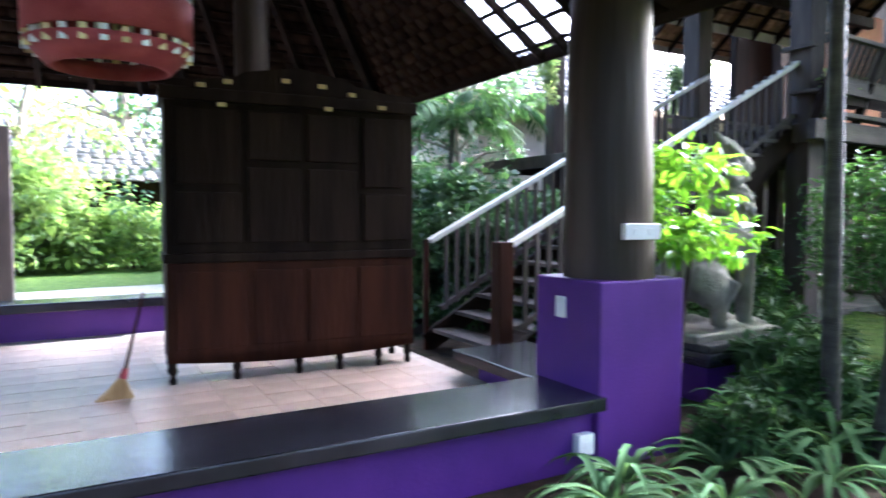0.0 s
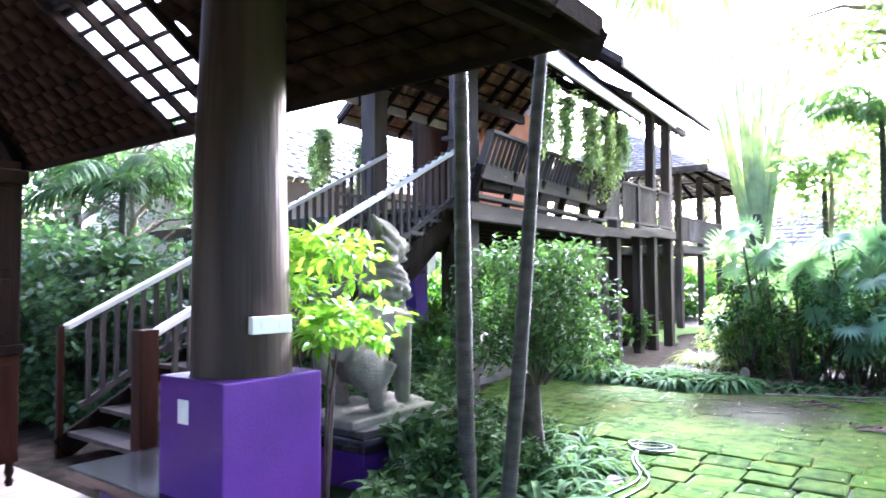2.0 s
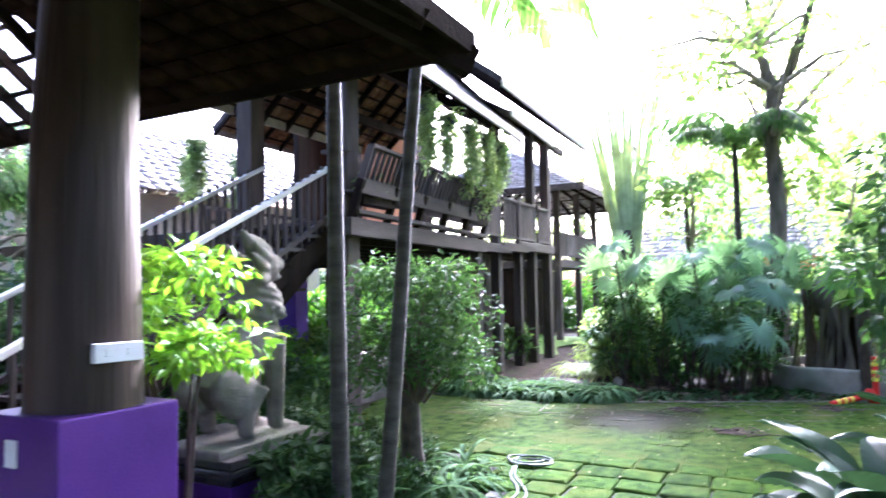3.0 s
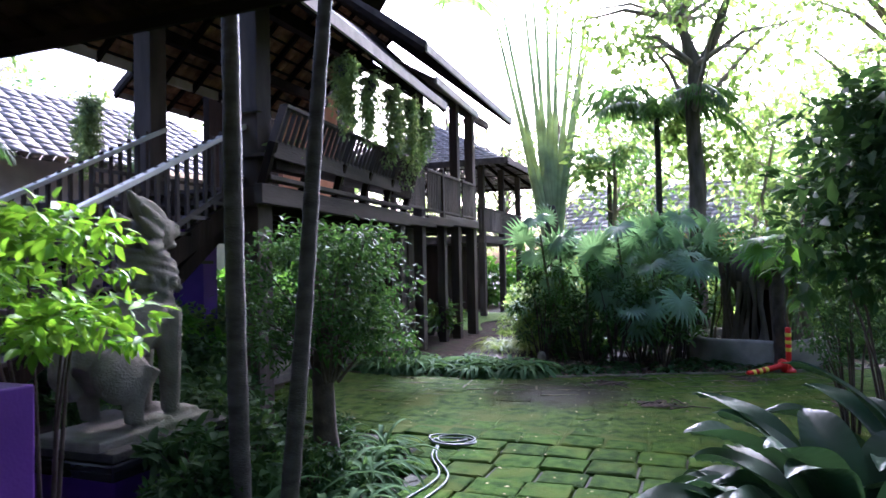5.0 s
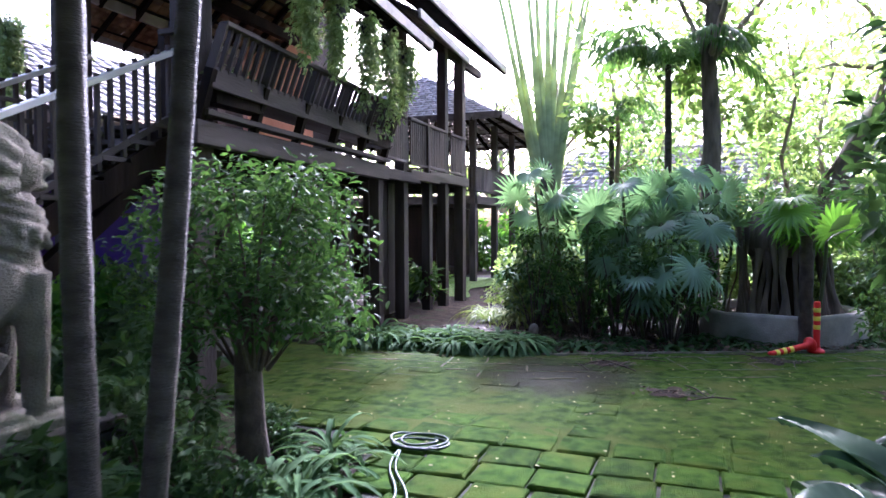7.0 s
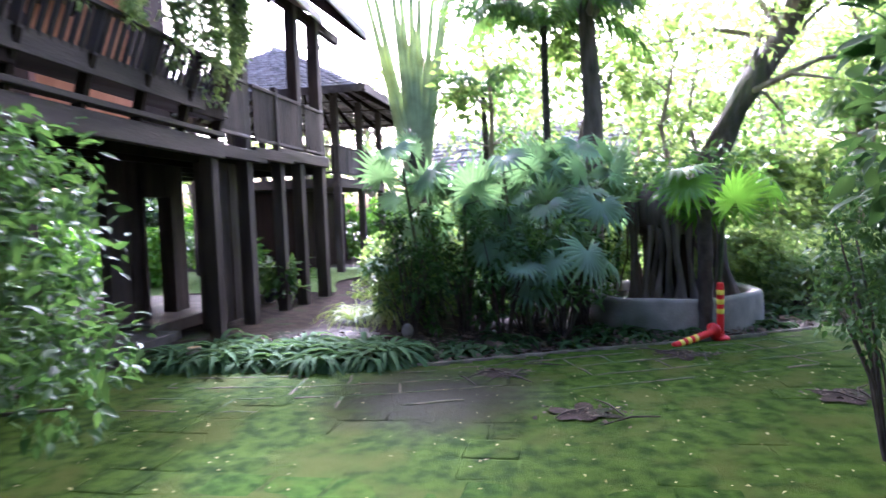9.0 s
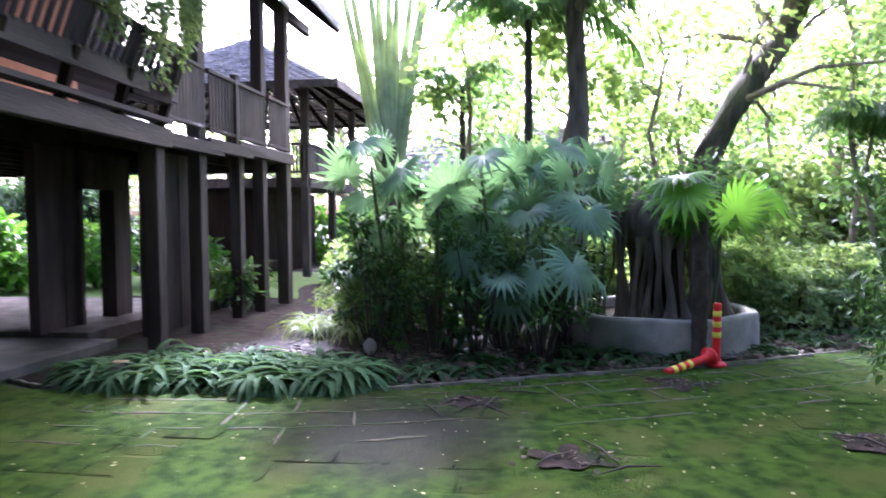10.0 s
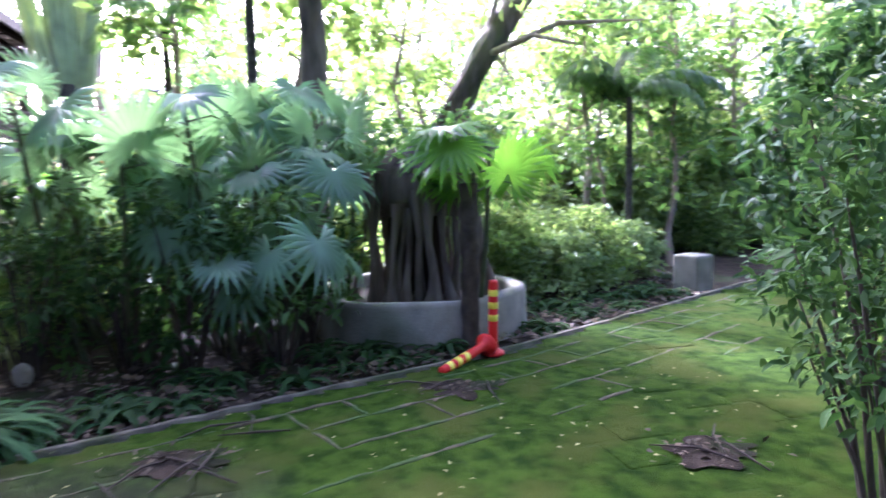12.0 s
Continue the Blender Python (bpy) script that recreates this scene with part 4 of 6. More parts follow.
def tuft(length, width, count, seed, flop=(1.25, -0.7)):
    """One rosette of strap leaves, as arrays."""
    rr = random.Random(seed)
    out = []
    for k in range(count):
        u = k / count
        up = flop[0] - 0.75 * u * rr.uniform(0.6, 1.2)
        v, f = strip(length * rr.uniform(0.7, 1.15), width * rr.uniform(0.8, 1.2), (up, up - 1.6 - 0.5 * rr.random() + flop[1] * 0.2), 7)
        m = rz_mats(np.array([k * 2.4 + rr.uniform(-0.3, 0.3)]))
        v, f = scatter(v, f, np.array([[0.03 * math.cos(k), 0.03 * math.sin(k), 0]]), m, [1])
        out.append((v, f))
    return join(out)


def tuft_thing(name, label, category, length, width, count, seed, lmat, at=(0, 0, 0)):
    t = thing(name, label, category, at)
    v, f = tuft(length, width, count, seed)
    arr("leaves", v, f, lmat, t, smooth=True)
    return t


def fan_leaf(radius, seg, seed, spread=2.9, split=0.55):
    """A pleated palmate leaf in the plane of x and y, hub at the origin."""
    rr = random.Random(seed)
    V, F = [(0, 0, 0)], []
    for k in range(seg):
        a0 = -spread + 2 * spread * k / seg
        a1 = -spread + 2 * spread * (k + 1) / seg
        am = (a0 + a1) / 2
        rad = radius * (0.82 + 0.18 * math.cos(am)) * rr.uniform(0.93, 1.04)
        o = len(V)
        r1 = rad * split
        drop = -0.28 * rad * rr.uniform(0.5, 1.6)
        V += [(math.sin(a0) * r1, math.cos(a0) * r1, -0.03 * rad), (math.sin(am) * r1, math.cos(am) * r1, 0.03 * rad), (math.sin(a1) * r1, math.cos(a1) * r1, -0.03 * rad),
              (math.sin(am - 0.02) * rad * 0.85, math.cos(am - 0.02) * rad * 0.85, drop * 0.5), (math.sin(am + 0.03) * rad * 0.85, math.cos(am + 0.03) * rad * 0.85, drop * 0.5), (math.sin(am) * rad, math.cos(am) * rad, drop)]
        F += [(0, o + 1, o), (0, o + 2, o + 1), (o, o + 1, o + 3), (o + 1, o + 4, o + 3), (o + 1, o + 2, o + 4), (o + 3, o + 4, o + 5)]
    return np.array(V), np.array(F)


def fan_palm(at, stems, label, seed, radius=0.5, lmat=None):
    """stems: (dx, dy, top height, leaves)."""
    rr = random.Random(seed)
    t = thing("fan_palm", label, "palm", at)
    for dx, dy, h, nl in stems:
        stalk = []
        v, f = tube_arrays([(dx * 0.4, dy * 0.4, -0.1), (dx * 0.8, dy * 0.8, h * 0.5), (dx, dy, h)], [0.03, 0.026, 0.02], 7)
        stalk.append((v, f))
        for k in range(nl):
            a = k * 2.4 + rr.uniform(-0.3, 0.3)
            el = rr.uniform(-0.1, 1.0)
            L = rr.uniform(0.35, 0.65) * (radius / 0.5)
            d = np.array([math.cos(a) * math.cos(el), math.sin(a) * math.cos(el), math.sin(el)])
            p0 = np.array([dx, dy, h - rr.uniform(0, 0.25)])
            p1 = p0 + d * L * 0.6 + np.array([0, 0, 0.06])
            p2 = p0 + d * L
            stalk.append(tube_arrays([p0, p1, p2], [0.010, 0.007, 0.006], 5))
            lv, lf = fan_leaf(radius * rr.uniform(0.8, 1.15), 20, rr.random(), 2.5, 0.55)
            up_ = rr.random() < 0.22
            ah = np.array([d[0] * 0.3, d[1] * 0.3, 0.9]) if up_ else np.array([d[0] * 0.7, d[1] * 0.7, -rr.uniform(0.1, 0.85)])
            v2, f2 = scatter(lv, lf, p2[None], frames(ah[None], np.array([rr.uniform(-0.4, 0.4)])), [1])
            arr("leaf", v2, f2, lmat or L_FAN, t)
        v, f = join(stalk)
        tagged(arr("cane", v, f, M_STEM, t), kind="stuff")
    return t


def pinnate(length, width, n, droop, seed):
    """A feather palm frond along +y: rachis tube and leaflets, triangles."""
    rr = random.Random(seed)
    pts = []
    y = z = 0
    for i in range(13):
        ang = droop[0] + (droop[1] - droop[0]) * i / 12
        pts.append((0, y, z))
        y += length / 12 * math.cos(ang)
        z += length / 12 * math.sin(ang)
    pts = np.array(pts)
    tv, tf = tube_arrays(pts, np.linspace(0.02, 0.004, 13), 5)
    tf = np.concatenate([tf[:, [0, 1, 2]], tf[:, [0, 2, 3]]])
    out = [(tv, tf)]
    u = np.linspace(0.15, 0.99, n)
    pos = np.stack([np.interp(u * 12, np.arange(13), pts[:, k]) for k in range(3)], 1)
    lv, lf = strip(1.0, 0.07, (0.15, -0.9), 4)
    for side in (-1, 1):
        d = np.stack([np.full(n, side * 0.85), 0.55 + 0 * u, -0.15 + NR.normal(0, 0.12, n)], 1)
        s = width * np.sin(np.pi * (0.12 + 0.86 * u)) ** 0.6 * NR.uniform(0.85, 1.1, n)
        out.append(scatter(lv, lf, pos, frames(d), s))
    return join(out)


def feather_palm(at, height, fronds, label, seed, length=2.2, lean=(0, 0), trunk_r=0.08, lmat=None, name="feather_palm", turns=()):
    rr = random.Random(seed)
    t = thing(name, label, "palm", at)
    n = 14
    pts = [(lean[0] * height * (i / n), lean[1] * height * (i / n), -0.1 + (height + 0.1) * i / n) for i in range(n + 1)]
    rings, rad = [], []
    for i in range(n * 3 + 1):
        u = i / (n * 3)
        rings.append((lean[0] * height * u + 0.01 * math.sin(9 * u + seed), lean[1] * height * u, -0.1 + (height + 0.1) * u))
        rad.append(trunk_r * (1.15 - 0.35 * u) * (1.06 if i % 3 == 0 else 1.0))
    v, f = tube_arrays(rings, rad, 12)
    arr("trunk", v, f, M_PALMBARK, t, smooth=True)
    top = np.array(rings[-1])
    for k in range(fronds):
        v, f = pinnate(length * rr.uniform(0.8, 1.1), length * 0.28, 44, (1.5, 0.5) if turns and k >= len(turns) else (rr.uniform(-0.1, 0.4), -1.5) if turns else (rr.uniform(0.4, 1.35), rr.uniform(-1.55, -0.9)), k)
        v, f = scatter(v, f, top[None], rz_mats(np.array([turns[k] if k < len(turns) else k * 2.4 + rr.uniform(-0.3, 0.3)])), [1])
        arr("frond", v, f, lmat or L_MID, t)
    return t


# slim palms beside the statue
feather_palm((4.62, 2.73, 0), 7.0, 9, "slim ringed palm trunk with feather fronds high above", 3, 2.0, (-0.008, 0.012), 0.055)
feather_palm((4.5, 2.35, 0), 4.2, 9, "slim leaning palm trunk with feather fronds high above", 5, 1.6, (0.05, -0.071), 0.047, turns=[4.2, 3.85, 4.5])

# rounded shrub behind the palms
gs_ = shrub("garden_shrub", (6.2, 3.08, 0), 1.95, 0.8, 120, 62, 0.068, L_BUSH, "rounded dark green garden shrub on a short thick trunk", 4, 0.5, stems=14, fork=0.7)
v, f = tube_arrays([(0.02, 0, -0.1), (0.0, 0.03, 0.3), (-0.04, 0.02, 0.8), (-0.05, 0, 1.25)], [0.12, 0.1, 0.085, 0.05], 12)
arr("trunk", v, f, M_TWIG, gs_, smooth=True)
# bright shrub by the column
shrub("lime_shrub", (3.9, 3.5, 0), 2.0, 0.62, 46, 26, 0.115, L_LIME, "bright yellow-green leafy shrub beside the statue", 11, 0.62, stems=3, squash=0.4)
# shrub beside the path
shrub("path_shrub", (8.5, -1.2, 0), 1.75, 0.48, 110, 26, 0.06, L_BUSH, "open leggy green shrub beside the mossy path", 12, 0.42, stems=6)
shrub("dark_shrub", (7.05, -1.3, 0), 2.9, 0.8, 130, 30, 0.15, L_DARK, "tall dark glossy-leaved shrub beside the path", 21, 0.5, stems=6)
shrub("dark_shrub", (10.6, -3.3, 0), 2.6, 0.9, 90, 34, 0.14, L_DARK, "tall dark glossy-leaved shrub beside the path", 22, 0.3, stems=12)


def big_leaf_plant(at, n, L, W, seed):
    rr = random.Random(seed)
    t = thing("broad_leaf_plant", "large glossy dark broad-leaved plant at the path edge", "plant", at)
    for k in range(n):
        V, F = [], []
        up = 1.45 - 1.0 * (k / n) * rr.uniform(0.7, 1.1)
        ln, w = L * rr.uniform(0.75, 1.1), W * rr.uniform(0.8, 1.15)
        y = z = 0.0
        m, c = 84, 6
        for i in range(m + 1):
            u = i / m
            ang = up - 1.25 * u * u - 0.1
            if i:
                y += ln / m * math.cos(ang)
                z += ln / m * math.sin(ang)
            ww = 0.016 if u < 0.32 else max(0.002, w * math.sin(math.pi * ((u - 0.32) / 0.68) ** 0.85) ** 0.8)
            for j in range(c + 1):
                q = j / c * 2 - 1
                V.append((q * ww / 2, y, z + 0.22 * ww * abs(q) ** 1.4 + 0.007 * math.sin(math.pi / 2 * (i - 2 * abs(j - 3))) * (1 - q * q) * (ww > 0.05) + 0.012 * math.sin(i * 0.18 + j + k) * (ww > 0.05)))
        for i in range(m):
            for j in range(c):
                o = i * (c + 1) + j
                F.append((o, o + 1, o + c + 2, o + c + 1))
        v, f = scatter(V, F, np.array([[rr.uniform(-0.06, 0.06), rr.uniform(-0.06, 0.06), -0.05]]), rz_mats(np.array([k * 2.4 + rr.uniform(-0.2, 0.2)])), [1])
        arr("leaf", v, f, L_BROAD, t, smooth=True)
    return t


big_leaf_plant((4.85, -0.6, 0.06), 54, 1.22, 0.27, 3)
big_leaf_plant((5.7, -1.1, 0), 34, 1.32, 0.26, 8)

# strap-leaved ground cover
lily = tuft_thing("spider_lily", "clump of arching strap-leaved lily", "plant", 0.7, 0.055, 22, 2, L_STRAP, (5.9, 2.75, 0))
tagged(lily, group="lilies in the statue bed")
fern = tuft_thing("bed_lily", "low fresh green strap-leaved bed plant", "plant", 0.56, 0.055, 30, 6, L_STRAP, (11.2, 4.6, 0))
tagged(fern, group="lilies in the far bed")
for x, y, s in ((6.4, 2.6, 0.8), (6.0, 2.6, 0.95), (6.75, 2.85, 0.8), (5.55, 2.45, 0.85), (5.1, 2.6, 1.0), (4.7, 2.2, 1.1), (4.25, 2.5, 1.0), (4.0, 2.9, 1.0), (3.75, 2.2, 0.8), (4.6, 2.75, 1.1), (5.6, 3.1, 0.9), (3.4, 2.65, 0.85), (4.95, 2.2, 0.8), (4.4, 1.75, 0.75), (2.4, 2.55, 0.9), (3.0, 2.3, 0.75), (2.75, 2.8, 0.8), (6.75, 3.3, 0.6), (6.95, 3.6, 0.5), (6.35, 2.8, 0.6), (5.3, 2.3, 0.55), (5.75, 2.5, 0.6)):
    copy_thing(lily, pose(x, y, 0, 0, 0, R.uniform(0, 360)) @ Matrix.Scale(s, 4))
for i in range(85):
    u = R.random()
    y = 5.1 - 2.6 * u
    x = kerb_x(y) + R.uniform(0.1, 1.0) * (1 - 0.4 * u)
    copy_thing(fern, pose(x, y, -0.02, 0, 0, R.uniform(0, 360)) @ Matrix.Scale(R.uniform(0.85, 1.3), 4))

# fan palm thicket in the far bed
for k, (x, y) in enumerate(((13.2, 2.1), (13.9, 1.3), (13.0, 0.9), (14.4, 2.4), (14.8, 0.6), (13.8, 0.2))):
    rr = random.Random(k + 30)
    stems = [(rr.uniform(-0.8, 0.8), rr.uniform(-0.8, 0.8), h, 5) for h in (0.9, 1.5, 1.85, 2.1 + 0.2 * rr.random())]
    fan_palm((x, y, 0), stems, "clump of slender fan palms with pleated blue-green leaves", k, 0.5)
fan_palm((12.95, -1.0, 0.0), [(0.0, -0.1, 1.6, 6), (0.1, -0.3, 1.85, 3)], "bright green fan palm by the concrete planter", 77, 0.5, L_FRESH)
for k, (x, y) in enumerate(((13.0, 2.0), (13.3, 1.2), (12.7, 1.5), (13.9, 1.9), (13.4, 0.5), (14.0, 2.9), (14.6, 1.4), (12.75, 0.75), (13.1, 2.8))):
    shrub("undergrowth_shrub", (x, y, 0), 1.15 + 0.25 * (k % 3), 0.62, 28, 24, 0.12, L_MID if k % 2 else L_BUSH, "leafy undergrowth beneath the palms", 50 + k, 0.15)


def ravenala(at):
    t = thing("traveller_palm", "tall traveller palm with a fan of pale green stalks", "palm", at)
    pieces = []
    for k in range(9):
        a = (-0.21 + 0.42 * k / 8) * (1 + 0.15 * math.sin(k * 2.2))
        L = 6.4 - abs(a) * 0.8
        d = np.array([math.sin(a) * 0.35, -math.sin(a) * 0.94, math.cos(a)])
        base = np.array([0.02 * k, 0.5 * -math.sin(a), 2.4 + 0.15 * (4 - abs(k - 4))])
        p = [base + d * L * u + np.array([0, 0, -0.35 * u * u * abs(a)]) for u in np.linspace(0, 1, 7)]
        v, f = tube_arrays(p, np.array([0.16, 0.14, 0.1, 0.075, 0.06, 0.048, 0.035]), 8)
        arr("stalk", v, f, L_RAV, t, "pale green leaf stalk", smooth=True)
        lv, lf = strip(2.2, 0.62, (1.2 - abs(a) * 0.4, -0.2 - abs(a)), 10, 0.15)
        ah = d.copy()
        v, f = scatter(lv, lf, p[-1][None], frames(np.array([[d[0] + 0.02, d[1], 0.0]])), [1])
        arr("blade", v, f, L_RAV, t, smooth=True)
    v, f = tube_arrays([(0, 0, z) for z in np.linspace(-0.1, 3.3, 8)], [0.2, 0.19, 0.18, 0.18, 0.19, 0.22, 0.22, 0.12], 14)
    arr("trunk", v, f, M_PALMBARK, t, "grey ringed trunk", smooth=True)


ravenala((19.6, 4.0, 0))


# concrete planter with strangler fig
def planter():
    t = thing("planter_ring", "curved grey concrete planter wall", "planter", (13.95, -0.75, 0))
    n, r = 48, 1.2
    V, F = [], []
    for i in range(n):
        a = 2 * math.pi * i / n
        rr_ = r + 0.05 * math.sin(3 * a)
        for rad, z in ((rr_ + 0.02, -0.1), (rr_, 0.36), (rr_ - 0.02, 0.40), (rr_ - 0.13, 0.40), (rr_ - 0.15, 0.36), (rr_ - 0.15, -0.1)):
            V.append((rad * math.cos(a), rad * 0.95 * math.sin(a), z + 0.012 * math.sin(5 * a)))
    for i in range(n):
        for k in range(5):
            o, p = i * 6 + k, ((i + 1) % n) * 6 + k
            F.append((o, p, p + 1, o + 1))
    arr("wall", V, F, M_CONC, t, smooth=True)
    b = bmesh.new()
    bmesh.ops.create_circle(b, cap_ends=True, radius=r - 0.08, segments=32, matrix=Matrix.Translation((0, 0, 0.27)))
    part("soil", b, M_SOIL, t)


planter()


def fig():
    t = thing("strangler_fig", "hollow strangler fig stump with hanging aerial roots in a planter", "tree", (14.0, -0.85, 0.25))
    rr = random.Random(5)
    for k in range(31):
        a = k * 2.4 + rr.uniform(-0.1, 0.1)
        r0, r1 = rr.uniform(0.35, 0.62), rr.uniform(0.42, 0.72)
        top = np.array([r0 * math.cos(a) * 0.8, r0 * math.sin(a) * 1.15, rr.uniform(1.0, 1.4)])
        bot = np.array([r1 * math.cos(a) * 0.8, r1 * math.sin(a) * 1.1, 0.0])
        us = np.linspace(0, 1, 8)
        wob = [np.array([0.05 * noise.noise((k * 3.1, u * 2.5, q)) for q in (0, 5)] + [0]) for u in us]
        v, f = tube_arrays([bot + (top - bot) * u + w for u, w in zip(us, wob)], np.interp(us, [0, 0.2, 0.6, 1], [0.075, 0.035, 0.026, 0.05]) * rr.uniform(0.4, 1.6), 7)
        arr("aerial_root", v, f, M_ROOT, t, smooth=True)
    v, f = tube_arrays([(0.25, 0, z) for z in (0.9, 1.1, 1.35, 1.6, 1.75)], [0.45, 0.62, 0.6, 0.4, 0.12], 14)
    v = v + np.array([[0.05 * noise.noise(Vector(p) * 3) for _ in range(3)] for p in v])
    arr("stump_crown", v, f, M_ROOT, t, "gnarled root crown", smooth=True)
    # near-black core added between the roots to stand for the hollow's shade
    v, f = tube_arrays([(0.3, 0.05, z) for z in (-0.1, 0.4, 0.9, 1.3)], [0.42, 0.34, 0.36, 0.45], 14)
    arr("hollow_trunk", v, f, M_DARK, t, "near-black core in place of the shade inside the hollow", smooth=True)
    ends = [(rr.uniform(-0.7, 0.7), rr.uniform(-1.0, 1.0), rr.uniform(1.2, 2.0)) for _ in range(26)]
    v, f = leaf_cloud(ends, [rr.uniform(0.2, 0.4) for _ in ends], 34, 0.13)
    arr("foliage", v, f, L_MID, t)


fig()


def leaning_tree(at, trunk, radii, nclump, label, seed, spread=2.6, lmat=None, size=0.16, per=60):
    t = thing("leaning_tree", label, "tree", at)
    rr = random.Random(seed)
    v, f = tube_arrays(trunk, radii, 12)
    v = v + np.array([[0.04 * noise.noise(Vector(p) * 2.5 + Vector((q, 0, 0))) for q in (0, 7, 13)] for p in v])
    arr("trunk", v, f, M_BARK_D, t, "grey-brown mottled trunk", smooth=True)
    ends, br = [], []
    for k in range(nclump):
        b0 = np.array(trunk[rr.choice(range(len(trunk) // 2, len(trunk)))])
        a = rr.uniform(0, 2 * math.pi)
        q = rr.uniform(0.6, spread)
        e = b0 + np.array([math.cos(a) * q, math.sin(a) * q, rr.uniform(-0.3, 2.4)])
        ends.append(e)
        if k % 3 == 0:
            br.append(tube_arrays([b0, (b0 + e) / 2 + np.array([0, 0, 0.25]), e], [0.07, 0.04, 0.012], 6))
    v, f = join(br)
    arr("limb", v, f, M_BARK, t, smooth=True)
    v, f = leaf_cloud(ends, [rr.uniform(0.35, 0.7) for _ in ends], per, size)
    arr("crown", v, f, lmat or L_FAR, t)
    return t


leaning_tree((17.2, -1.6, 0), [(0, 0, -0.1), (0, -0.1, 1.2), (0.05, -0.45, 2.4), (0.1, -1.0, 3.5), (0.15, -1.7, 4.5), (0.2, -2.4, 5.7), (0.2, -2.8, 7.2)], [0.4, 0.32, 0.27, 0.25, 0.23, 0.18, 0.1], 90, "leaning grey-trunked tree with sparse bright crown", 5)
vine_tree = leaning_tree((15.6, 0.15, 0), [(0, 0, -0.1), (0.05, 0.05, 1.5), (0, 0.0, 3.2), (0.02, 0.06, 4.6), (0, -0.02, 5.6), (0.05, 0.25, 6.6), (0.1, 0.5, 8.2)], [0.2, 0.16, 0.15, 0.14, 0.13, 0.09, 0.06], 70, "tall grey-trunked tree hung with vines", 8, 2.6)
v, f = tube_arrays([(0, -0.03, 5.5), (0, -0.4, 6.1), (0.05, -0.75, 7.2), (0.1, -0.95, 8.4)], [0.12, 0.1, 0.07, 0.03], 9)
arr("forked_limb", v, f, M_BARK_D, vine_tree, smooth=True)
feather_palm((16.0, 0.92, 0), 4.7, 13, "slender areca palm with drooping feather fronds", 14, 2.3, (0.0, 0.0), 0.07)
feather_palm((18.4, 2.2, 0), 4.1, 10, "slender areca palm with drooping feather fronds", 17, 1.6, (0.05, 0.02), 0.07)
feather_palm((17.2, -5.2, 0), 2.9, 11, "slender areca palm with drooping feather fronds", 18, 2.0, (0.0, 0.0), 0.06)
feather_palm((21.0, -7.5, 0), 5.0, 9, "slender areca palm with drooping feather fronds", 19, 2.2, (0.0, 0.03), 0.07)
feather_palm((9.2, 13.5, 0), 4.0, 10, "slender areca palm with drooping feather fronds", 20, 2.3, (0.0, 0.03), 0.07, L_DARK)
feather_palm((6.6, 11.5, 0), 3.2, 10, "slender areca palm with drooping feather fronds", 23, 2.4, (0.0, 0.03), 0.07, L_DARK)


v, f = tube_arrays([(12.72 + 0.02 * math.sin(z * 5), -0.98, z) for z in np.linspace(-0.1, 1.5, 12)], [0.08 + 0.014 * (i % 2) for i in range(12)], 12)
tagged(arr("palm_trunk", v, f, M_TWIG), "short dark fibrous palm trunk in front of the planter", "palm trunk")

# tall unseen trees added for shade beside the path, their crowns closing over it
for i, (x, y) in enumerate(((7.6, -7.2), (0.5, -5.5), (-5, -1.5), (3.5, -9.5), (-7.5, -6.5), (-8.5, 1.5))):
    st_ = leaning_tree((x, y, 0), [(0, 0, -0.1), (0, 0.1, 3), (0.1, 0.4, 6), (0.1, 1.0, 8), (0.2, 2.0, 9.5), (0.2, 3.2, 10.6), (0.2, 4.6, 11.2)], [0.5, 0.4, 0.34, 0.28, 0.22, 0.16, 0.1], 230, "tall spreading unseen tree added to shade the garden path", 40 + i, 4.6, L_BEHIND, 0.34, 80)
    tagged(st_, group="shade trees")


# one more tree added out of view, its crown keeps skylight off the statue
st_ = leaning_tree((2.4, -3.6, 0), [(0, 0, -0.1), (0.1, 0.6, 3), (0.4, 2.6, 6), (1.0, 4.6, 7.6), (1.8, 6.4, 8.6), (2.6, 8.2, 9.2), (3.2, 9.8, 9.6)], [0.45, 0.36, 0.3, 0.24, 0.2, 0.15, 0.08], 260, "tall spreading unseen tree leaning over the statue bed, added to shade it", 47, 3.9, L_BEHIND, 0.34, 80)
tagged(st_, group="shade trees")


# ---------- traffic posts ----------
def bollard(m, label):
    t = tagged(new("traffic_post"), label, "bollard")
    t.matrix_world = m
    n = 24

    def rev(name, prof, material, lab=""):
        a = np.linspace(0, 2 * np.pi, n, endpoint=False)
        v = [(r * math.cos(q), r * math.sin(q), z) for r, z in prof for q in a]
        f = [(k * n + i, k * n + (i + 1) % n, (k + 1) * n + (i + 1) % n, (k + 1) * n + i) for k in range(len(prof) - 1) for i in range(n)]
        return arr(name, v, f, material, t, lab, smooth=True)

    rev("base", [(0.0, 0.0), (0.1, 0.0), (0.1, 0.02), (0.085, 0.035), (0.05, 0.05), (0.045, 0.08)], M_RED)
    rev("tube", [(0.045, 0.06), (0.04, 0.1), (0.04, 0.64), (0.036, 0.655), (0.0, 0.66)], M_RED)
    for z in (0.30, 0.41, 0.52):
        rev("band", [(0.0405, z), (0.0425, z + 0.002), (0.0425, z + 0.055), (0.0405, z + 0.057)], M_YEL, "yellow reflective band")
    return t


bollard(pose(12.3, -1.05, 0.01, 0, -3, 0), "upright red-orange flexible traffic post with yellow bands")
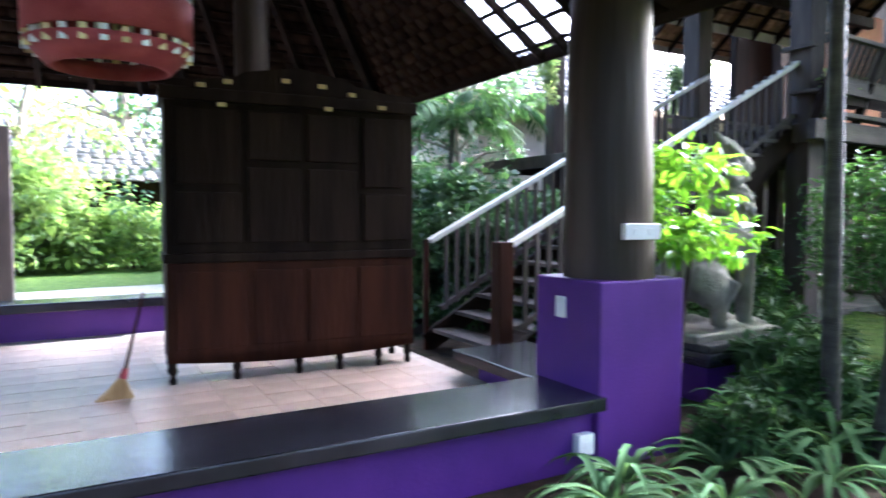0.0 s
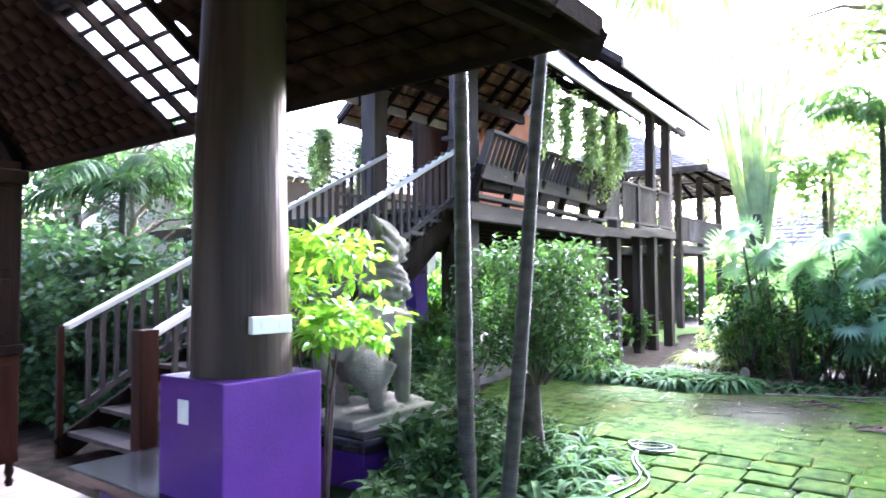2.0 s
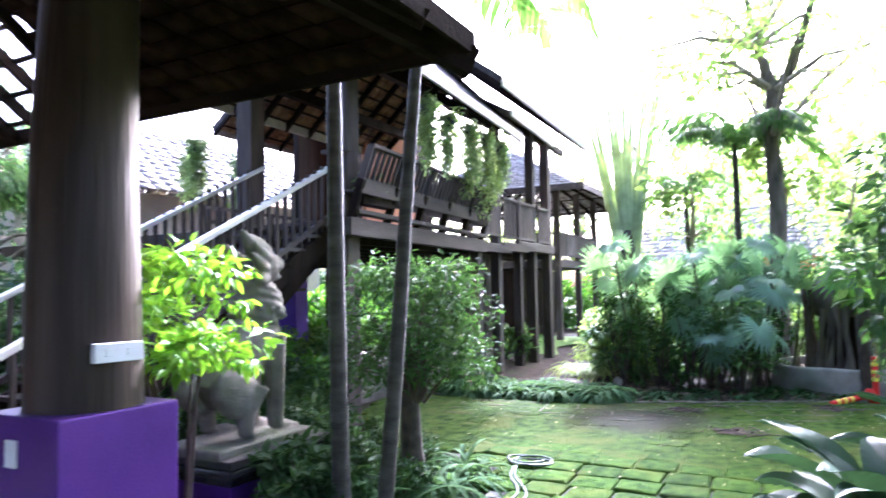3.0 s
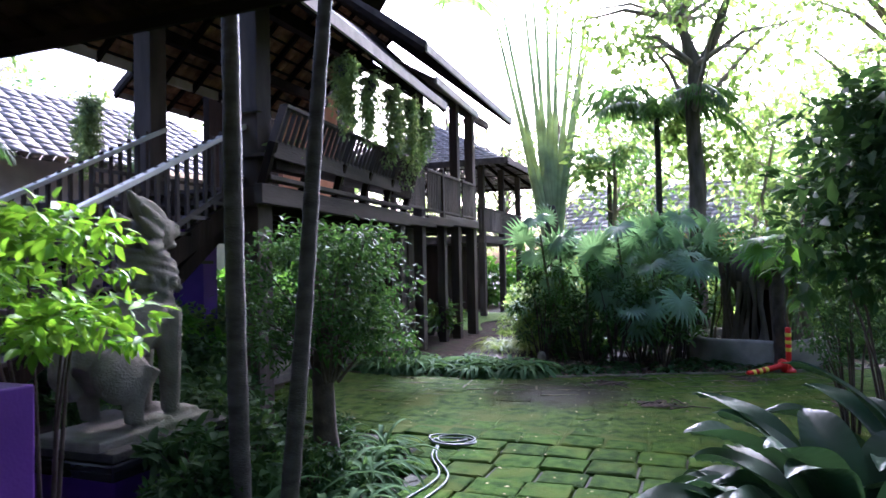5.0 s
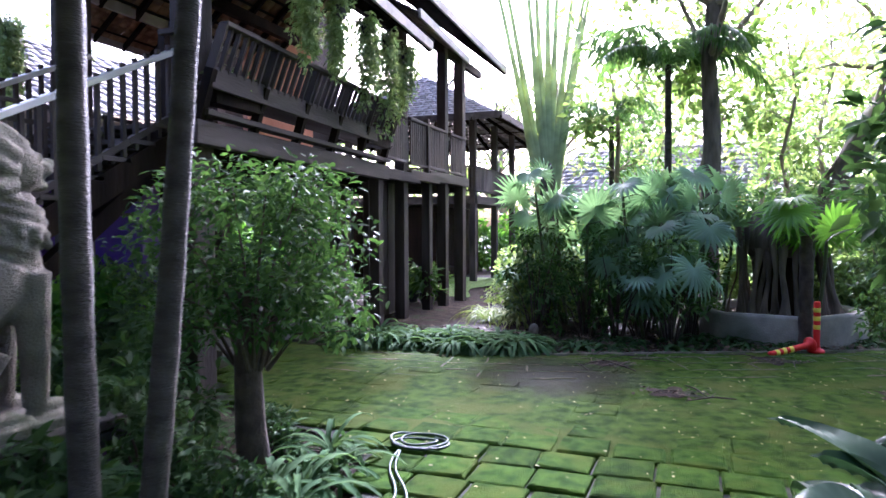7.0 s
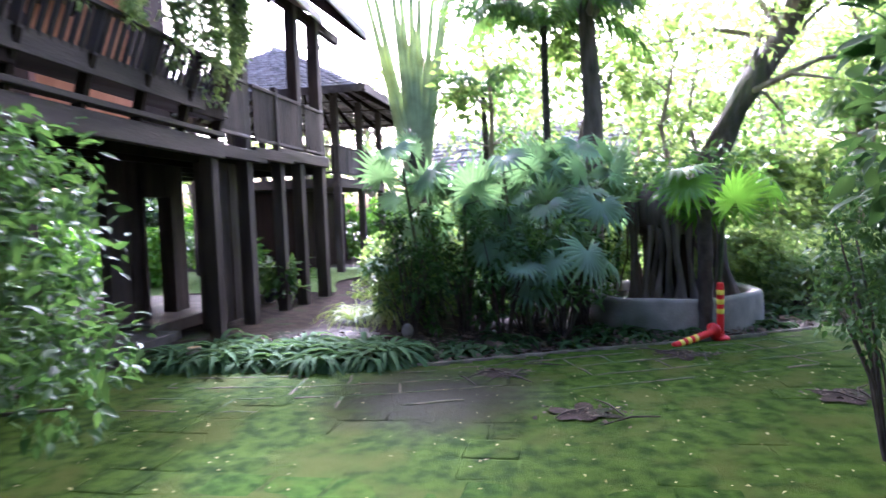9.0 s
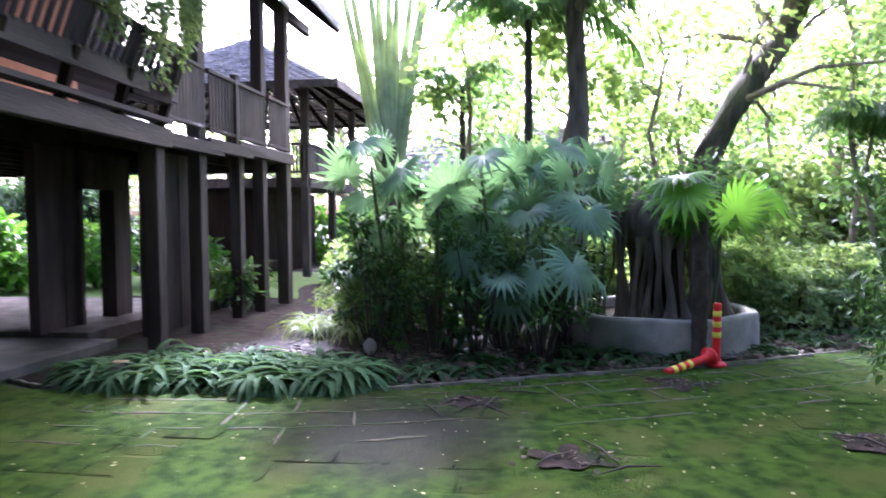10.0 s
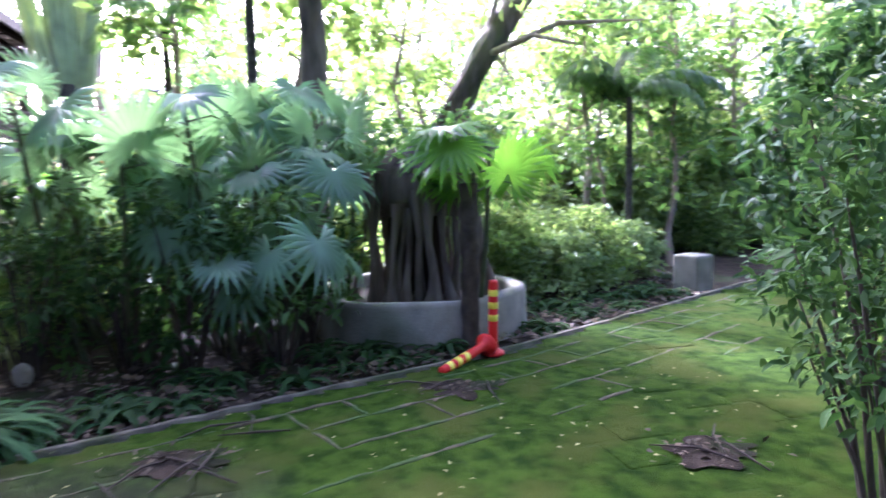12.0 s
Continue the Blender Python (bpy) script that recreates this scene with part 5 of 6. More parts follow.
bollard(pose(12.26, -0.98, 0.11, -98, 0, 38), "fallen red-orange flexible traffic post with yellow bands")

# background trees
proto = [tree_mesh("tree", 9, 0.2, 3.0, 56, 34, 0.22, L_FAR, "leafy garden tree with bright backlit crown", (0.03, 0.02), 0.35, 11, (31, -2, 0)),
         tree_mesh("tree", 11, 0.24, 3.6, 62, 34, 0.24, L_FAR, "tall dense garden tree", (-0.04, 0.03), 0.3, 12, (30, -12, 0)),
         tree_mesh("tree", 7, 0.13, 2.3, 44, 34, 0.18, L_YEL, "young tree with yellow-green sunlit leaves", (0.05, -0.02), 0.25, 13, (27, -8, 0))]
proto.append(tree_mesh("tree", 8.5, 0.2, 3.0, 70, 40, 0.2, L_BEHIND, "dense dark green tree for behind the staircase and the unseen outer ring", (0.02, 0.02), 0.12, 15, (5.2, 14.0, 0)))
for p in proto:
    tagged(p, group="garden trees")
SPOTS = [(26, -4.5, 2, 1.0), (24, -10, 0, 0.8), (22, -13, 2, 1.0), (19, -16, 1, 0.8), (27, -15, 0, 1.0), (34, -8, 1, 1.1), (36, 2, 0, 1.1), (38, -16, 1, 1.2), (31, 6, 2, 0.8), (15, -19, 0, 0.9), (22, -20, 1, 1.0), (11, -16, 2, 0.9), (30, -22, 0, 1.1),
         (9, 19, 3, 1.0), (3.2, 17, 3, 1.0), (12.5, 19.5, 3, 0.9), (-1, 22, 2, 1.1), (-5, 20, 1, 1.0), (16, 22, 1, 1.0), (7.6, 16, 3, 0.9), (21, 20, 0, 1.0), (-9, 17, 0, 1.0), (2, 27, 1, 1.2), (10, 26, 0, 1.2), (7.2, 12.6, 3, 0.6), (18, -11.5, 2, 0.7), (33, 9, 0, 1.0), (37, 13, 1, 1.1), (30, 14, 2, 1.0), (41, 8, 1, 1.1), (28, 18, 0, 1.0), (44, 15, 0, 1.2), (24, 15.5, 2, 0.9), (31, 11, 2, 0.8), (46, 4, 1, 1.2), (48, -12, 1, 1.3), (34, 18, 1, 1.1)]
# unseen ring added south and west, behind the camera, to block low sky light
SPOTS += [(-8, -12, 3, 1.3), (-3, -13.5, 3, 1.3), (2, -14, 3, 1.2), (7, -13, 3, 1.2), (12.5, -12.5, 3, 1.1), (-11, -7, 3, 1.3), (-12, -1.5, 3, 1.3), (-11.5, 4, 3, 1.2), (-10, 10, 3, 1.2)]
for i, (x, y, k, s) in enumerate(SPOTS):
    copy_thing(proto[k], pose(x, y, 0, 0, 0, R.uniform(0, 360)) @ Matrix.Scale(s, 4))

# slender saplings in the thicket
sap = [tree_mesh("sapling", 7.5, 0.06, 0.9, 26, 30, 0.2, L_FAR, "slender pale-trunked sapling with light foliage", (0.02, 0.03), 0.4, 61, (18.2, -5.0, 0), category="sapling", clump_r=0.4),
       tree_mesh("sapling", 6.5, 0.05, 0.8, 24, 30, 0.18, L_MID, "slender pale-trunked sapling with light foliage", (-0.03, 0.02), 0.3, 62, (17.4, -6.2, 0), category="sapling", clump_r=0.4)]
for p in sap:
    tagged(p, group="saplings")
for i in range(26):
    x, y = R.uniform(16.8, 25), R.uniform(-14, 3)
    if x < kerb_x(max(y, -12.5)) + 2:
        x += 4
    copy_thing(sap[i % 2], pose(x, y, 0, 0, 0, R.uniform(0, 360)) @ Matrix.Scale(R.uniform(0.8, 1.25), 4))

rs_ = random.Random(71)
for i in range(10):
    x, y = rs_.uniform(18, 27), rs_.uniform(-13, -2)
    copy_thing(sap[i % 2], pose(x, y, 0, 0, 0, rs_.uniform(0, 360)) @ Matrix.Scale(rs_.uniform(0.8, 1.2), 4))


# ---------- statue ----------
def lion():
    b = bmesh.new()

    def blob(p, r, sx=1.0, sy=1.0, sz=1.0, rot=0.0):
        m = Matrix.Translation(p) @ Matrix.Rotation(radians(rot), 4, "Y") @ Matrix.Diagonal((r * sx, r * sy, r * sz, 1))
        bmesh.ops.create_icosphere(b, subdivisions=2, radius=1, matrix=m)

    def limb(ps, rs):
        v, f = tube_arrays(ps, rs, 12)
        vs = [b.verts.new(p) for p in v]
        for q in f:
            b.faces.new([vs[i] for i in q])
        b.faces.new(vs[:12])
        b.faces.new(vs[-12:][::-1])

    def path(pts, rs, n=10):
        pts, rs = np.array(pts, float), np.array(rs, float)
        u = np.linspace(0, len(pts) - 1, n)
        limb(np.stack([np.interp(u, np.arange(len(pts)), pts[:, k]) for k in range(3)], 1), np.interp(u, np.arange(len(pts)), rs))

    # chest and back rising to the neck, haunches behind
    path([(-0.42, 0, 0.38), (-0.2, 0, 0.62), (0.05, 0, 0.85), (0.14, 0, 1.12), (0.15, 0, 1.3)], [0.2, 0.24, 0.25, 0.2, 0.16], 14)
    blob((0.14, 0, 0.82), 0.24, 0.9, 0.95, 1.2)
    for s in (-1, 1):
        path([(0.2, s * 0.13, 0.85), (0.22, s * 0.14, 0.45), (0.22, s * 0.14, 0.08)], [0.12, 0.085, 0.07])
        blob((0.3, s * 0.14, 0.055), 0.085, 1.6, 0.95, 0.62)
        for k in (-1, 0, 1):
            blob((0.42, s * 0.14 + k * 0.045, 0.045), 0.035, 1.3, 0.7, 0.9)
        blob((-0.3, s * 0.2, 0.42), 0.22, 1.15, 0.6, 0.95, 20)
        path([(-0.12, s * 0.23, 0.46), (-0.22, s * 0.22, 0.24), (-0.2, s * 0.21, 0.07)], [0.12, 0.08, 0.065])
        blob((-0.06, s * 0.21, 0.055), 0.085, 1.7, 0.9, 0.62)
        for k in (-1, 0, 1):
            blob((0.07, s * 0.21 + k * 0.045, 0.045), 0.035, 1.3, 0.7, 0.9)
        blob((0.3, s * 0.085, 1.52), 0.035)
        path([(0.12, s * 0.15, 1.5), (0.0, s * 0.18, 1.56), (-0.08, s * 0.17, 1.64)], [0.06, 0.055, 0.02])
        path([(0.12, s * 0.14, 1.42), (-0.02, s * 0.19, 1.46), (-0.13, s * 0.19, 1.56)], [0.05, 0.05, 0.012])
        path([(0.12, s * 0.14, 1.34), (-0.02, s * 0.18, 1.33), (-0.14, s * 0.18, 1.41)], [0.05, 0.045, 0.012])
    # head, muzzle, brow and crest of mane
    blob((0.2, 0, 1.45), 0.17, 1.0, 0.95, 1.0)
    blob((0.35, 0, 1.46), 0.1, 1.1, 0.95, 0.6)
    blob((0.34, 0, 1.36), 0.08, 1.1, 0.9, 0.5)
    blob((0.43, 0, 1.5), 0.04, 1, 1.3, 0.9)
    path([(0.25, 0, 1.56), (0.16, 0, 1.65), (0.06, 0, 1.72)], [0.08, 0.06, 0.02])
    path([(0.14, 0, 1.56), (0.05, 0, 1.65), (-0.04, 0, 1.76)], [0.09, 0.065, 0.02])
    # collar rings
    for z, r, x in ((1.24, 0.185, 0.15), (1.18, 0.2, 0.15), (1.11, 0.215, 0.145)):
        a = np.linspace(0, 2 * np.pi, 25)
        limb([(x + r * math.cos(q), r * math.sin(q), z - 0.06 * math.cos(q)) for q in a], [0.026] * 25)
    for k in range(14):
        q = 2 * math.pi * k / 14
        blob((0.145 + 0.225 * math.cos(q), 0.225 * math.sin(q), 1.055 - 0.06 * math.cos(q)), 0.03)
    # tail curling up
    path([(-0.5, 0, 0.3), (-0.62, 0, 0.45), (-0.62, 0, 0.68), (-0.5, 0, 0.8), (-0.42, 0, 0.72)], [0.06, 0.06, 0.055, 0.05, 0.02], 16)
    box(b, -0.6, 0.5, -0.32, 0.32, -0.05, 0.03)
    ob = part("lion_statue", b, M_STONE, label="weathered grey stone guardian lion statue seated on a plinth")
    ob.matrix_world = pose(5.17, 4.17, 0.49, 0, 0, 0) @ Matrix.Scale(1.02, 4)
    rm = ob.modifiers.new("remesh", "REMESH")
    rm.mode, rm.voxel_size, rm.use_smooth_shade = "VOXEL", 0.016, True
    tagged(ob, "", "statue")
    t = thing("statue_plinth", "purple plinth with black moulding and stone slab under the lion", "plinth", (5.17, 4.17, 0))
    for x, y, z0, z1, m, nm in ((0.54, 0.38, -0.1, 0.26, M_PURPLE, "block"), (0.6, 0.44, 0.26, 0.33, M_BLACK, "moulding"), (0.64, 0.48, 0.33, 0.39, M_BLACK, "moulding"), (0.61, 0.45, 0.39, 0.455, M_DSTONE, "slab")):
        b = bmesh.new()
        box(b, -x, x, -y, y, z0, z1, 0.014)
        part(nm, b, m, t)


lion()


# ---------- hose, stump, rocks, concrete block ----------
def hose():
    t = thing("garden_hose", "pale green garden hose coiled and trailing over the pavers", "hose", (7.1, 2.3, 0.02))
    pts = []
    for k in range(70):
        a = k / 70 * 2 * math.pi * 3
        w = 0.75 + 0.2 * math.sin(0.37 * a + 1)
        pts.append((0.18 * math.cos(a) * w + 0.04 * math.sin(0.3 * a), 0.25 * math.sin(a + 0.2 * math.sin(a)) * w, 0.008 + 0.009 * (1 + math.sin(1.31 * a))))
    run = [(-0.15, 0.07, 0.02), (-0.55, 0.0, 0.012), (-0.87, -0.23, 0.012), (-1.1, -0.3, 0.012), (-1.4, -0.28, 0.012), (-1.9, -0.2, 0.012), (-2.6, -0.3, 0.012)]
    u = np.linspace(0, len(run) - 1, 50)
    r = np.array(run)
    tail = np.stack([np.interp(u, np.arange(len(run)), r[:, k]) for k in range(3)], 1)
    tail = np.array([tail[max(0, i - 4):i + 5].mean(0) for i in range(len(tail))])
    v, f = tube_arrays(pts, 0.009, 7)
    arr("coil", v, f, M_HOSE, t, smooth=True)
    v, f = tube_arrays(tail, 0.009, 7)
    arr("run", v, f, M_HOSE, t, smooth=True)
    tail2 = tail + np.array([0, -0.16, 0]) * np.linspace(0.1, 1, 50)[:, None]
    v, f = tube_arrays(tail2, 0.009, 7)
    arr("run", v, f, M_HOSE, t, smooth=True)


hose()

v, f = tube_arrays([(0, 0, z) for z in (-0.1, 0.05, 0.18, 0.22)], [0.1, 0.09, 0.085, 0.07], 14)
st = arr("tree_stump", np.concatenate([v, [[0, 0, 0.21]]]), f, M_KERB, smooth=False)
st.matrix_world = pose(10.95, 4.75, 0)
b = bmesh.new()
bmesh.ops.create_circle(b, cap_ends=True, radius=0.075, segments=14, matrix=Matrix.Translation((0, 0, 0.215)))
part("cut_face", b, M_STRAW, st)
tagged(st, "short sawn stump at the edge of the bed", "stump")


def rock(at, r, seed):
    b = bmesh.new()
    bmesh.ops.create_icosphere(b, subdivisions=3, radius=r)
    for v_ in b.verts:
        v_.co *= 1 + 0.35 * noise.noise(v_.co * 6 + Vector((seed, 0, 0)))
        v_.co.z *= 1.25
    ob = part("pale_rock", b, M_KERB, label="small pale rock standing in the bed")
    ob.matrix_world = pose(*at)
    return tagged(ob, "", "rock")


rock((12.7, 2.74, 0.08), 0.08, 1)
rock((12.95, 0.75, 0.1), 0.08, 5)

b = bmesh.new()
box(b, -0.2, 0.2, -0.2, 0.2, -0.1, 0.44, 0.04)
ob = part("concrete_block", b, M_CONC, label="squat rounded concrete block beside the path")
ob.matrix_world = pose(15.05, -4.98, 0, 0, 0, 20)
tagged(ob, "", "block")

# loose fallen branches and bark on the paving
def debris(x, y, n, seed, span=0.5):
    rr = random.Random(seed)
    t = thing("fallen_branch", "rotten branches and bark lying on the paving", "branch", (x, y, 0.0))
    for k in range(n):
        a = rr.uniform(0, math.pi)
        L = rr.uniform(0.2, span)
        c = np.array([rr.uniform(-0.25, 0.25), rr.uniform(-0.3, 0.3), 0.03])
        d = np.array([math.cos(a), math.sin(a), 0]) * L
        v, f = tube_arrays([c - d, c + np.array([rr.uniform(-0.05, 0.05), rr.uniform(-0.05, 0.05), 0.02]), c + d], [0.004, 0.008, 0.003], 6)
        arr("branch", v, f, M_TWIG, t)


for i, (x, y) in enumerate(((10.5, 1.46), (9.35, 0.54), (11.45, -0.44), (9.94, -1.42), (10.43, 1.36), (10.9, 0.9))):
    debris(x, y, 3, i, 0.26)


# ---------- hanging vines at the veranda ----------
def hanging_vine(x, y, z, L, seed, w=0.12):
    rr = random.Random(seed)
    t = thing("hanging_plant", "trailing variegated vine hanging from the veranda eave", "plant", (x, y, z))
    v, f = tube_arrays([(0, 0, 0), (0, 0, 0.45)], 0.006, 5)
    arr("cord", v, f, M_DARK, t)
    v, f = tube_arrays([(0, 0, -0.16), (0, 0, -0.1), (0, 0, 0.02)], [0.05, 0.075, 0.085], 14)
    arr("pot", v, f, M_POT, t)
    cs, rs = [], []
    for s in range(14):
        a = rr.uniform(0, 2 * math.pi)
        q = rr.uniform(0.05, w * 1.3)
        Ls = L * rr.uniform(0.45, 1.0)
        for k in range(int(Ls / 0.09)):
            cs.append((q * math.cos(a) + rr.uniform(-0.03, 0.03), q * math.sin(a) + rr.uniform(-0.03, 0.03), 0.06 - k * 0.09))
            rs.append(0.06)
    cs += [(rr.uniform(-0.12, 0.12), rr.uniform(-0.12, 0.12), rr.uniform(0, 0.15)) for _ in range(12)]
    rs += [0.1] * 12
    v, f = leaf_cloud(cs, rs, 11, 0.08, False, droop=0.8)
    arr("foliage", v, f, L_VINE, t)


for i, (x, L) in enumerate(((9.3, 1.2), (10.2, 1.1), (11.0, 1.3), (11.8, 1.5), (12.6, 1.2))):
    hanging_vine(x, 4.62 + 0.05 * i, 4.45, L, i)
for i, (x, y, z) in enumerate(((8.9, 8.9, 4.3), (10.2, 9.2, 4.2), (9.6, 9.9, 4.2), (7.4, 9.6, 4.4))):
    hanging_vine(x, y, z, 1.1, 20 + i)


def box_plant(x, y, z, seed):
    t = thing("flower_box", "wooden planter box with green foliage on the veranda rail", "planter", (x, y, z))
    b = bmesh.new()
    box(b, -0.4, 0.4, -0.1, 0.1, -0.2, 0, 0.01)
    part("box", b, M_DARK, t)
    rr = random.Random(seed)
    v, f = leaf_cloud([(rr.uniform(-0.35, 0.35), rr.uniform(-0.1, 0.1), rr.uniform(0, 0.25)) for _ in range(14)], [0.1] * 14, 16, 0.09, False)
    arr("foliage", v, f, L_VINE, t)


box_plant(12.3, 5.25, 3.15, 1)
box_plant(8.55, 5.05, 3.1, 2)

# pots and purple chest under the house
def pot(x, y, r, h, seed):
    t = thing("plant_pot", "dark glazed pot with a leafy plant beneath the house", "pot", (x, y, 0))
    v, f = tube_arrays([(0, 0, z) for z in (-0.02, 0.03, h * 0.6, h * 0.95, h)], [r * 0.6, r * 0.7, r, r * 0.95, r * 0.85], 18)
    arr("pot_body", v, f, M_POT, t, smooth=True)
    rr = random.Random(seed)
    v, f = leaf_cloud([(rr.uniform(-r, r), rr.uniform(-r, r), h + rr.uniform(0, 0.5)) for _ in range(16)], [0.14] * 16, 14, 0.2, False)
    arr("foliage", v, f, L_MID, t)


pot(15.6, 5.7, 0.16, 0.3, 1)
pot(16.5, 6.4, 0.14, 0.25, 2)
pot(17.0, 6.0, 0.14, 0.25, 3)
pot(9.3, 6.6, 0.25, 0.45, 4)
b = bmesh.new()
box(b, 9.2, 9.5, 7.0, 9.2, -0.1, 2.3)
tagged(part("wall_purple", b, M_PURPLE), "purple painted wall beneath the raised house", "wall", kind="structure")
b = bmesh.new()
box(b, 9.2, 9.5, 9.2, 9.5, -0.1, 2.4)
tagged(part("wall_pier", b, M_PALE), "pale plastered pier beneath the raised house", "wall", kind="structure")
b = bmesh.new()
box(b, 9.6, 12.9, 6.1, 9.5, -0.3, 0.06, 0.01)
tagged(part("terrace", b, M_TERR), "worn paved terrace beneath the raised house", "terrace", kind="structure")


# distant neighbours seen between the trees
def far_house(x, y, w, d, h, rz, wall, label):
    t = thing("neighbour_house", label, "house", (x, y, 0), rz=rz)
    b = bmesh.new()
    box(b, -w / 2, w / 2, -d / 2, d / 2, -0.1, h)
    part("wall", b, wall, t)
    A, B, C, D = (-w / 2 - 0.8, -d / 2 - 0.8, h), (w / 2 + 0.8, -d / 2 - 0.8, h), (w / 2 + 0.8, d / 2 + 0.8, h), (-w / 2 - 0.8, d / 2 + 0.8, h)
    P, Q = (-w / 2, 0, h + d * 0.4), (w / 2, 0, h + d * 0.4)
    tile_slope("roof_tiles", A, B, Q, P, 0.4, 0.35, M_TILE_G, t)
    tile_slope("roof_tiles", C, D, P, Q, 0.4, 0.35, M_TILE_G, t)
    for s in (-1, 1):
        b = bmesh.new()
        f = b.faces.new([b.verts.new(p) for p in ((s * w / 2, -d / 2, h), (s * w / 2, d / 2, h), (s * w / 2, 0, h + d * 0.4))])
        bmesh.ops.solidify(b, geom=[f], thickness=0.1)
        part("gable", b, wall, t)
    for k in range(3):
        win = thing("window", "", "")
        win.parent = t
        b = bmesh.new()
        x0 = -w / 2 + (k + 0.5) * w / 3
        box(b, x0 - 0.5, x0 + 0.5, -d / 2 - 0.04, -d / 2 + 0.02, 0.9, 2.2)
        part("frame", b, M_BROWN, win)
        b = bmesh.new()
        box(b, x0 - 0.42, x0 + 0.42, -d / 2 - 0.055, -d / 2, 0.98, 2.12)
        part("pane", b, M_POT, win)
    return t


far_house(14.5, 17.5, 9, 6, 4.4, -10, M_PALE, "pale neighbouring house with grey shingle roof")
far_house(33, 1.5, 8, 6, 2.8, 80, M_ORANGE, "low orange-walled house with grey shingle roof")
far_house(1.2, 27, 7, 5, 2.6, 5, M_DARK, "dark timber garden house beyond the lawn")

# grey fence posts beyond the pavilion
for x, y in ((-1.05, 13.6), (-2.0, 14.4), (1.9, 16)):
    b = bmesh.new()
    box(b, x - 0.16, x + 0.16, y - 0.16, y + 0.16, -0.1, 3.0, 0.02)
    tagged(part("timber_post", b, M_WOOD), "grey weathered timber post beyond the pavilion", "post")

# lawn and gravel beyond the pavilion
for nm, x0, x1, y0, y1, z, m, lab in (("gravel_path", -14, 3.4, 10.2, 15.5, -0.005, M_GRAVEL, "pale sandy gravel path"), ("lawn", -14, 8, 15.5, 25, 0.0, M_LAWN, "sunlit short lawn")):
    n = 24
    gx, gy = np.linspace(x0, x1, n), np.linspace(y0, y1, n)
    v = [(x, y + 0.3 * math.sin(x * 0.7), z + 0.02 * noise.noise((x, y, 0))) for x in gx for y in gy]
    f = [(i * n + j, (i + 1) * n + j, (i + 1) * n + j + 1, i * n + j + 1) for i in range(n - 1) for j in range(n - 1)]
    tagged(arr(nm, v, f, m, smooth=True), lab, nm.replace("_", " "), kind="structure")

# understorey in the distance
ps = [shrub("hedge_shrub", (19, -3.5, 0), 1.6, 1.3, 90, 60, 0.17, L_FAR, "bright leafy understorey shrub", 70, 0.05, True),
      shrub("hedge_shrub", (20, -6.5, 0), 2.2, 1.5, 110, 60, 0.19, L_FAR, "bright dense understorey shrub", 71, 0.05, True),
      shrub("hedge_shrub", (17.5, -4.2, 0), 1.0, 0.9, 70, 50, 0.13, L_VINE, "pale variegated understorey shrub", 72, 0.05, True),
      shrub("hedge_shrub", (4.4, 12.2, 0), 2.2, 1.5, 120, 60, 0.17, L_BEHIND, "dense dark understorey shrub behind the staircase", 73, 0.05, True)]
for p in ps:
    tagged(p, group="understorey shrubs")
for i in range(64):
    if i < 34:
        x, y = R.uniform(16.2, 30), R.uniform(-17, 4)
        if x < kerb_x(min(max(y, -12.5), 5)) + 1.4:
            x += 4
    elif i < 50:
        x, y = R.uniform(5, 24), R.uniform(13.8, 19)
    else:
        x, y = R.uniform(-9, 5), R.uniform(19, 25)
    k = R.choice((0, 0, 1, 1, 2))
    if 34 <= i < 50:
        k = 3
    copy_thing(ps[k], pose(x, y, 0, 0, 0, R.uniform(0, 360)) @ Matrix.Scale(R.uniform(0.7, 1.35), 4))
for x, y, k, s in ((15.3, -2.9, 2, 0.75), (15.9, -3.6, 0, 0.6), (15.6, -2.2, 1, 0.5), (16.6, -4.6, 2, 0.8), (16.2, -1.5, 1, 0.6), (15.2, 2.8, 0, 0.7), (16.0, 3.6, 1, 0.5), (9.3, 4.7 + 2.6, 1, 0.5), (4.9, 8.6, 3, 0.7), (6.5, 8.6, 3, 0.8), (8, 9.6, 3, 0.8), (5.4, 9.8, 3, 1.0), (3.6, 10.4, 3, 0.9), (10.6, -4.6, 1, 0.7), (12.5, -6.8, 1, 0.8), (11.4, -5.6, 0, 0.8)):
    copy_thing(ps[k], pose(x, y, 0, 0, 0, R.uniform(0, 360)) @ Matrix.Scale(s, 4))
# small weeds along the kerb and in the bed
weed = tuft_thing("bed_weed", "small dark leafy weed in the bed", "plant", 0.28, 0.06, 14, 33, L_DARK, (12.2, 1.2, 0))
tagged(weed, group="weeds in the bed")
for i in range(70):
    y = R.uniform(-4.5, 2.6)
    copy_thing(weed, pose(kerb_x(y) + 0.25 + R.random() ** 1.5 * 1.1, y, -0.03, 0, 0, R.uniform(0, 360)) @ Matrix.Scale(R.uniform(0.5, 1.3), 4))
# tall grass by the far posts
grass = tuft_thing("grass_clump", "tall bright green grass clump", "grass", 0.85, 0.02, 60, 35, L_YEL, (13.9, 3.3, 0))
tagged(grass, group="grass clumps")
for x, y in ((14.3, 3.6), (14.0, 3.9), (14.8, 3.4), (14.6, 4.0)):
    copy_thing(grass, pose(x, y, -0.02, 0, 0, R.uniform(0, 360)) @ Matrix.Scale(R.uniform(0.7, 1.0), 4))

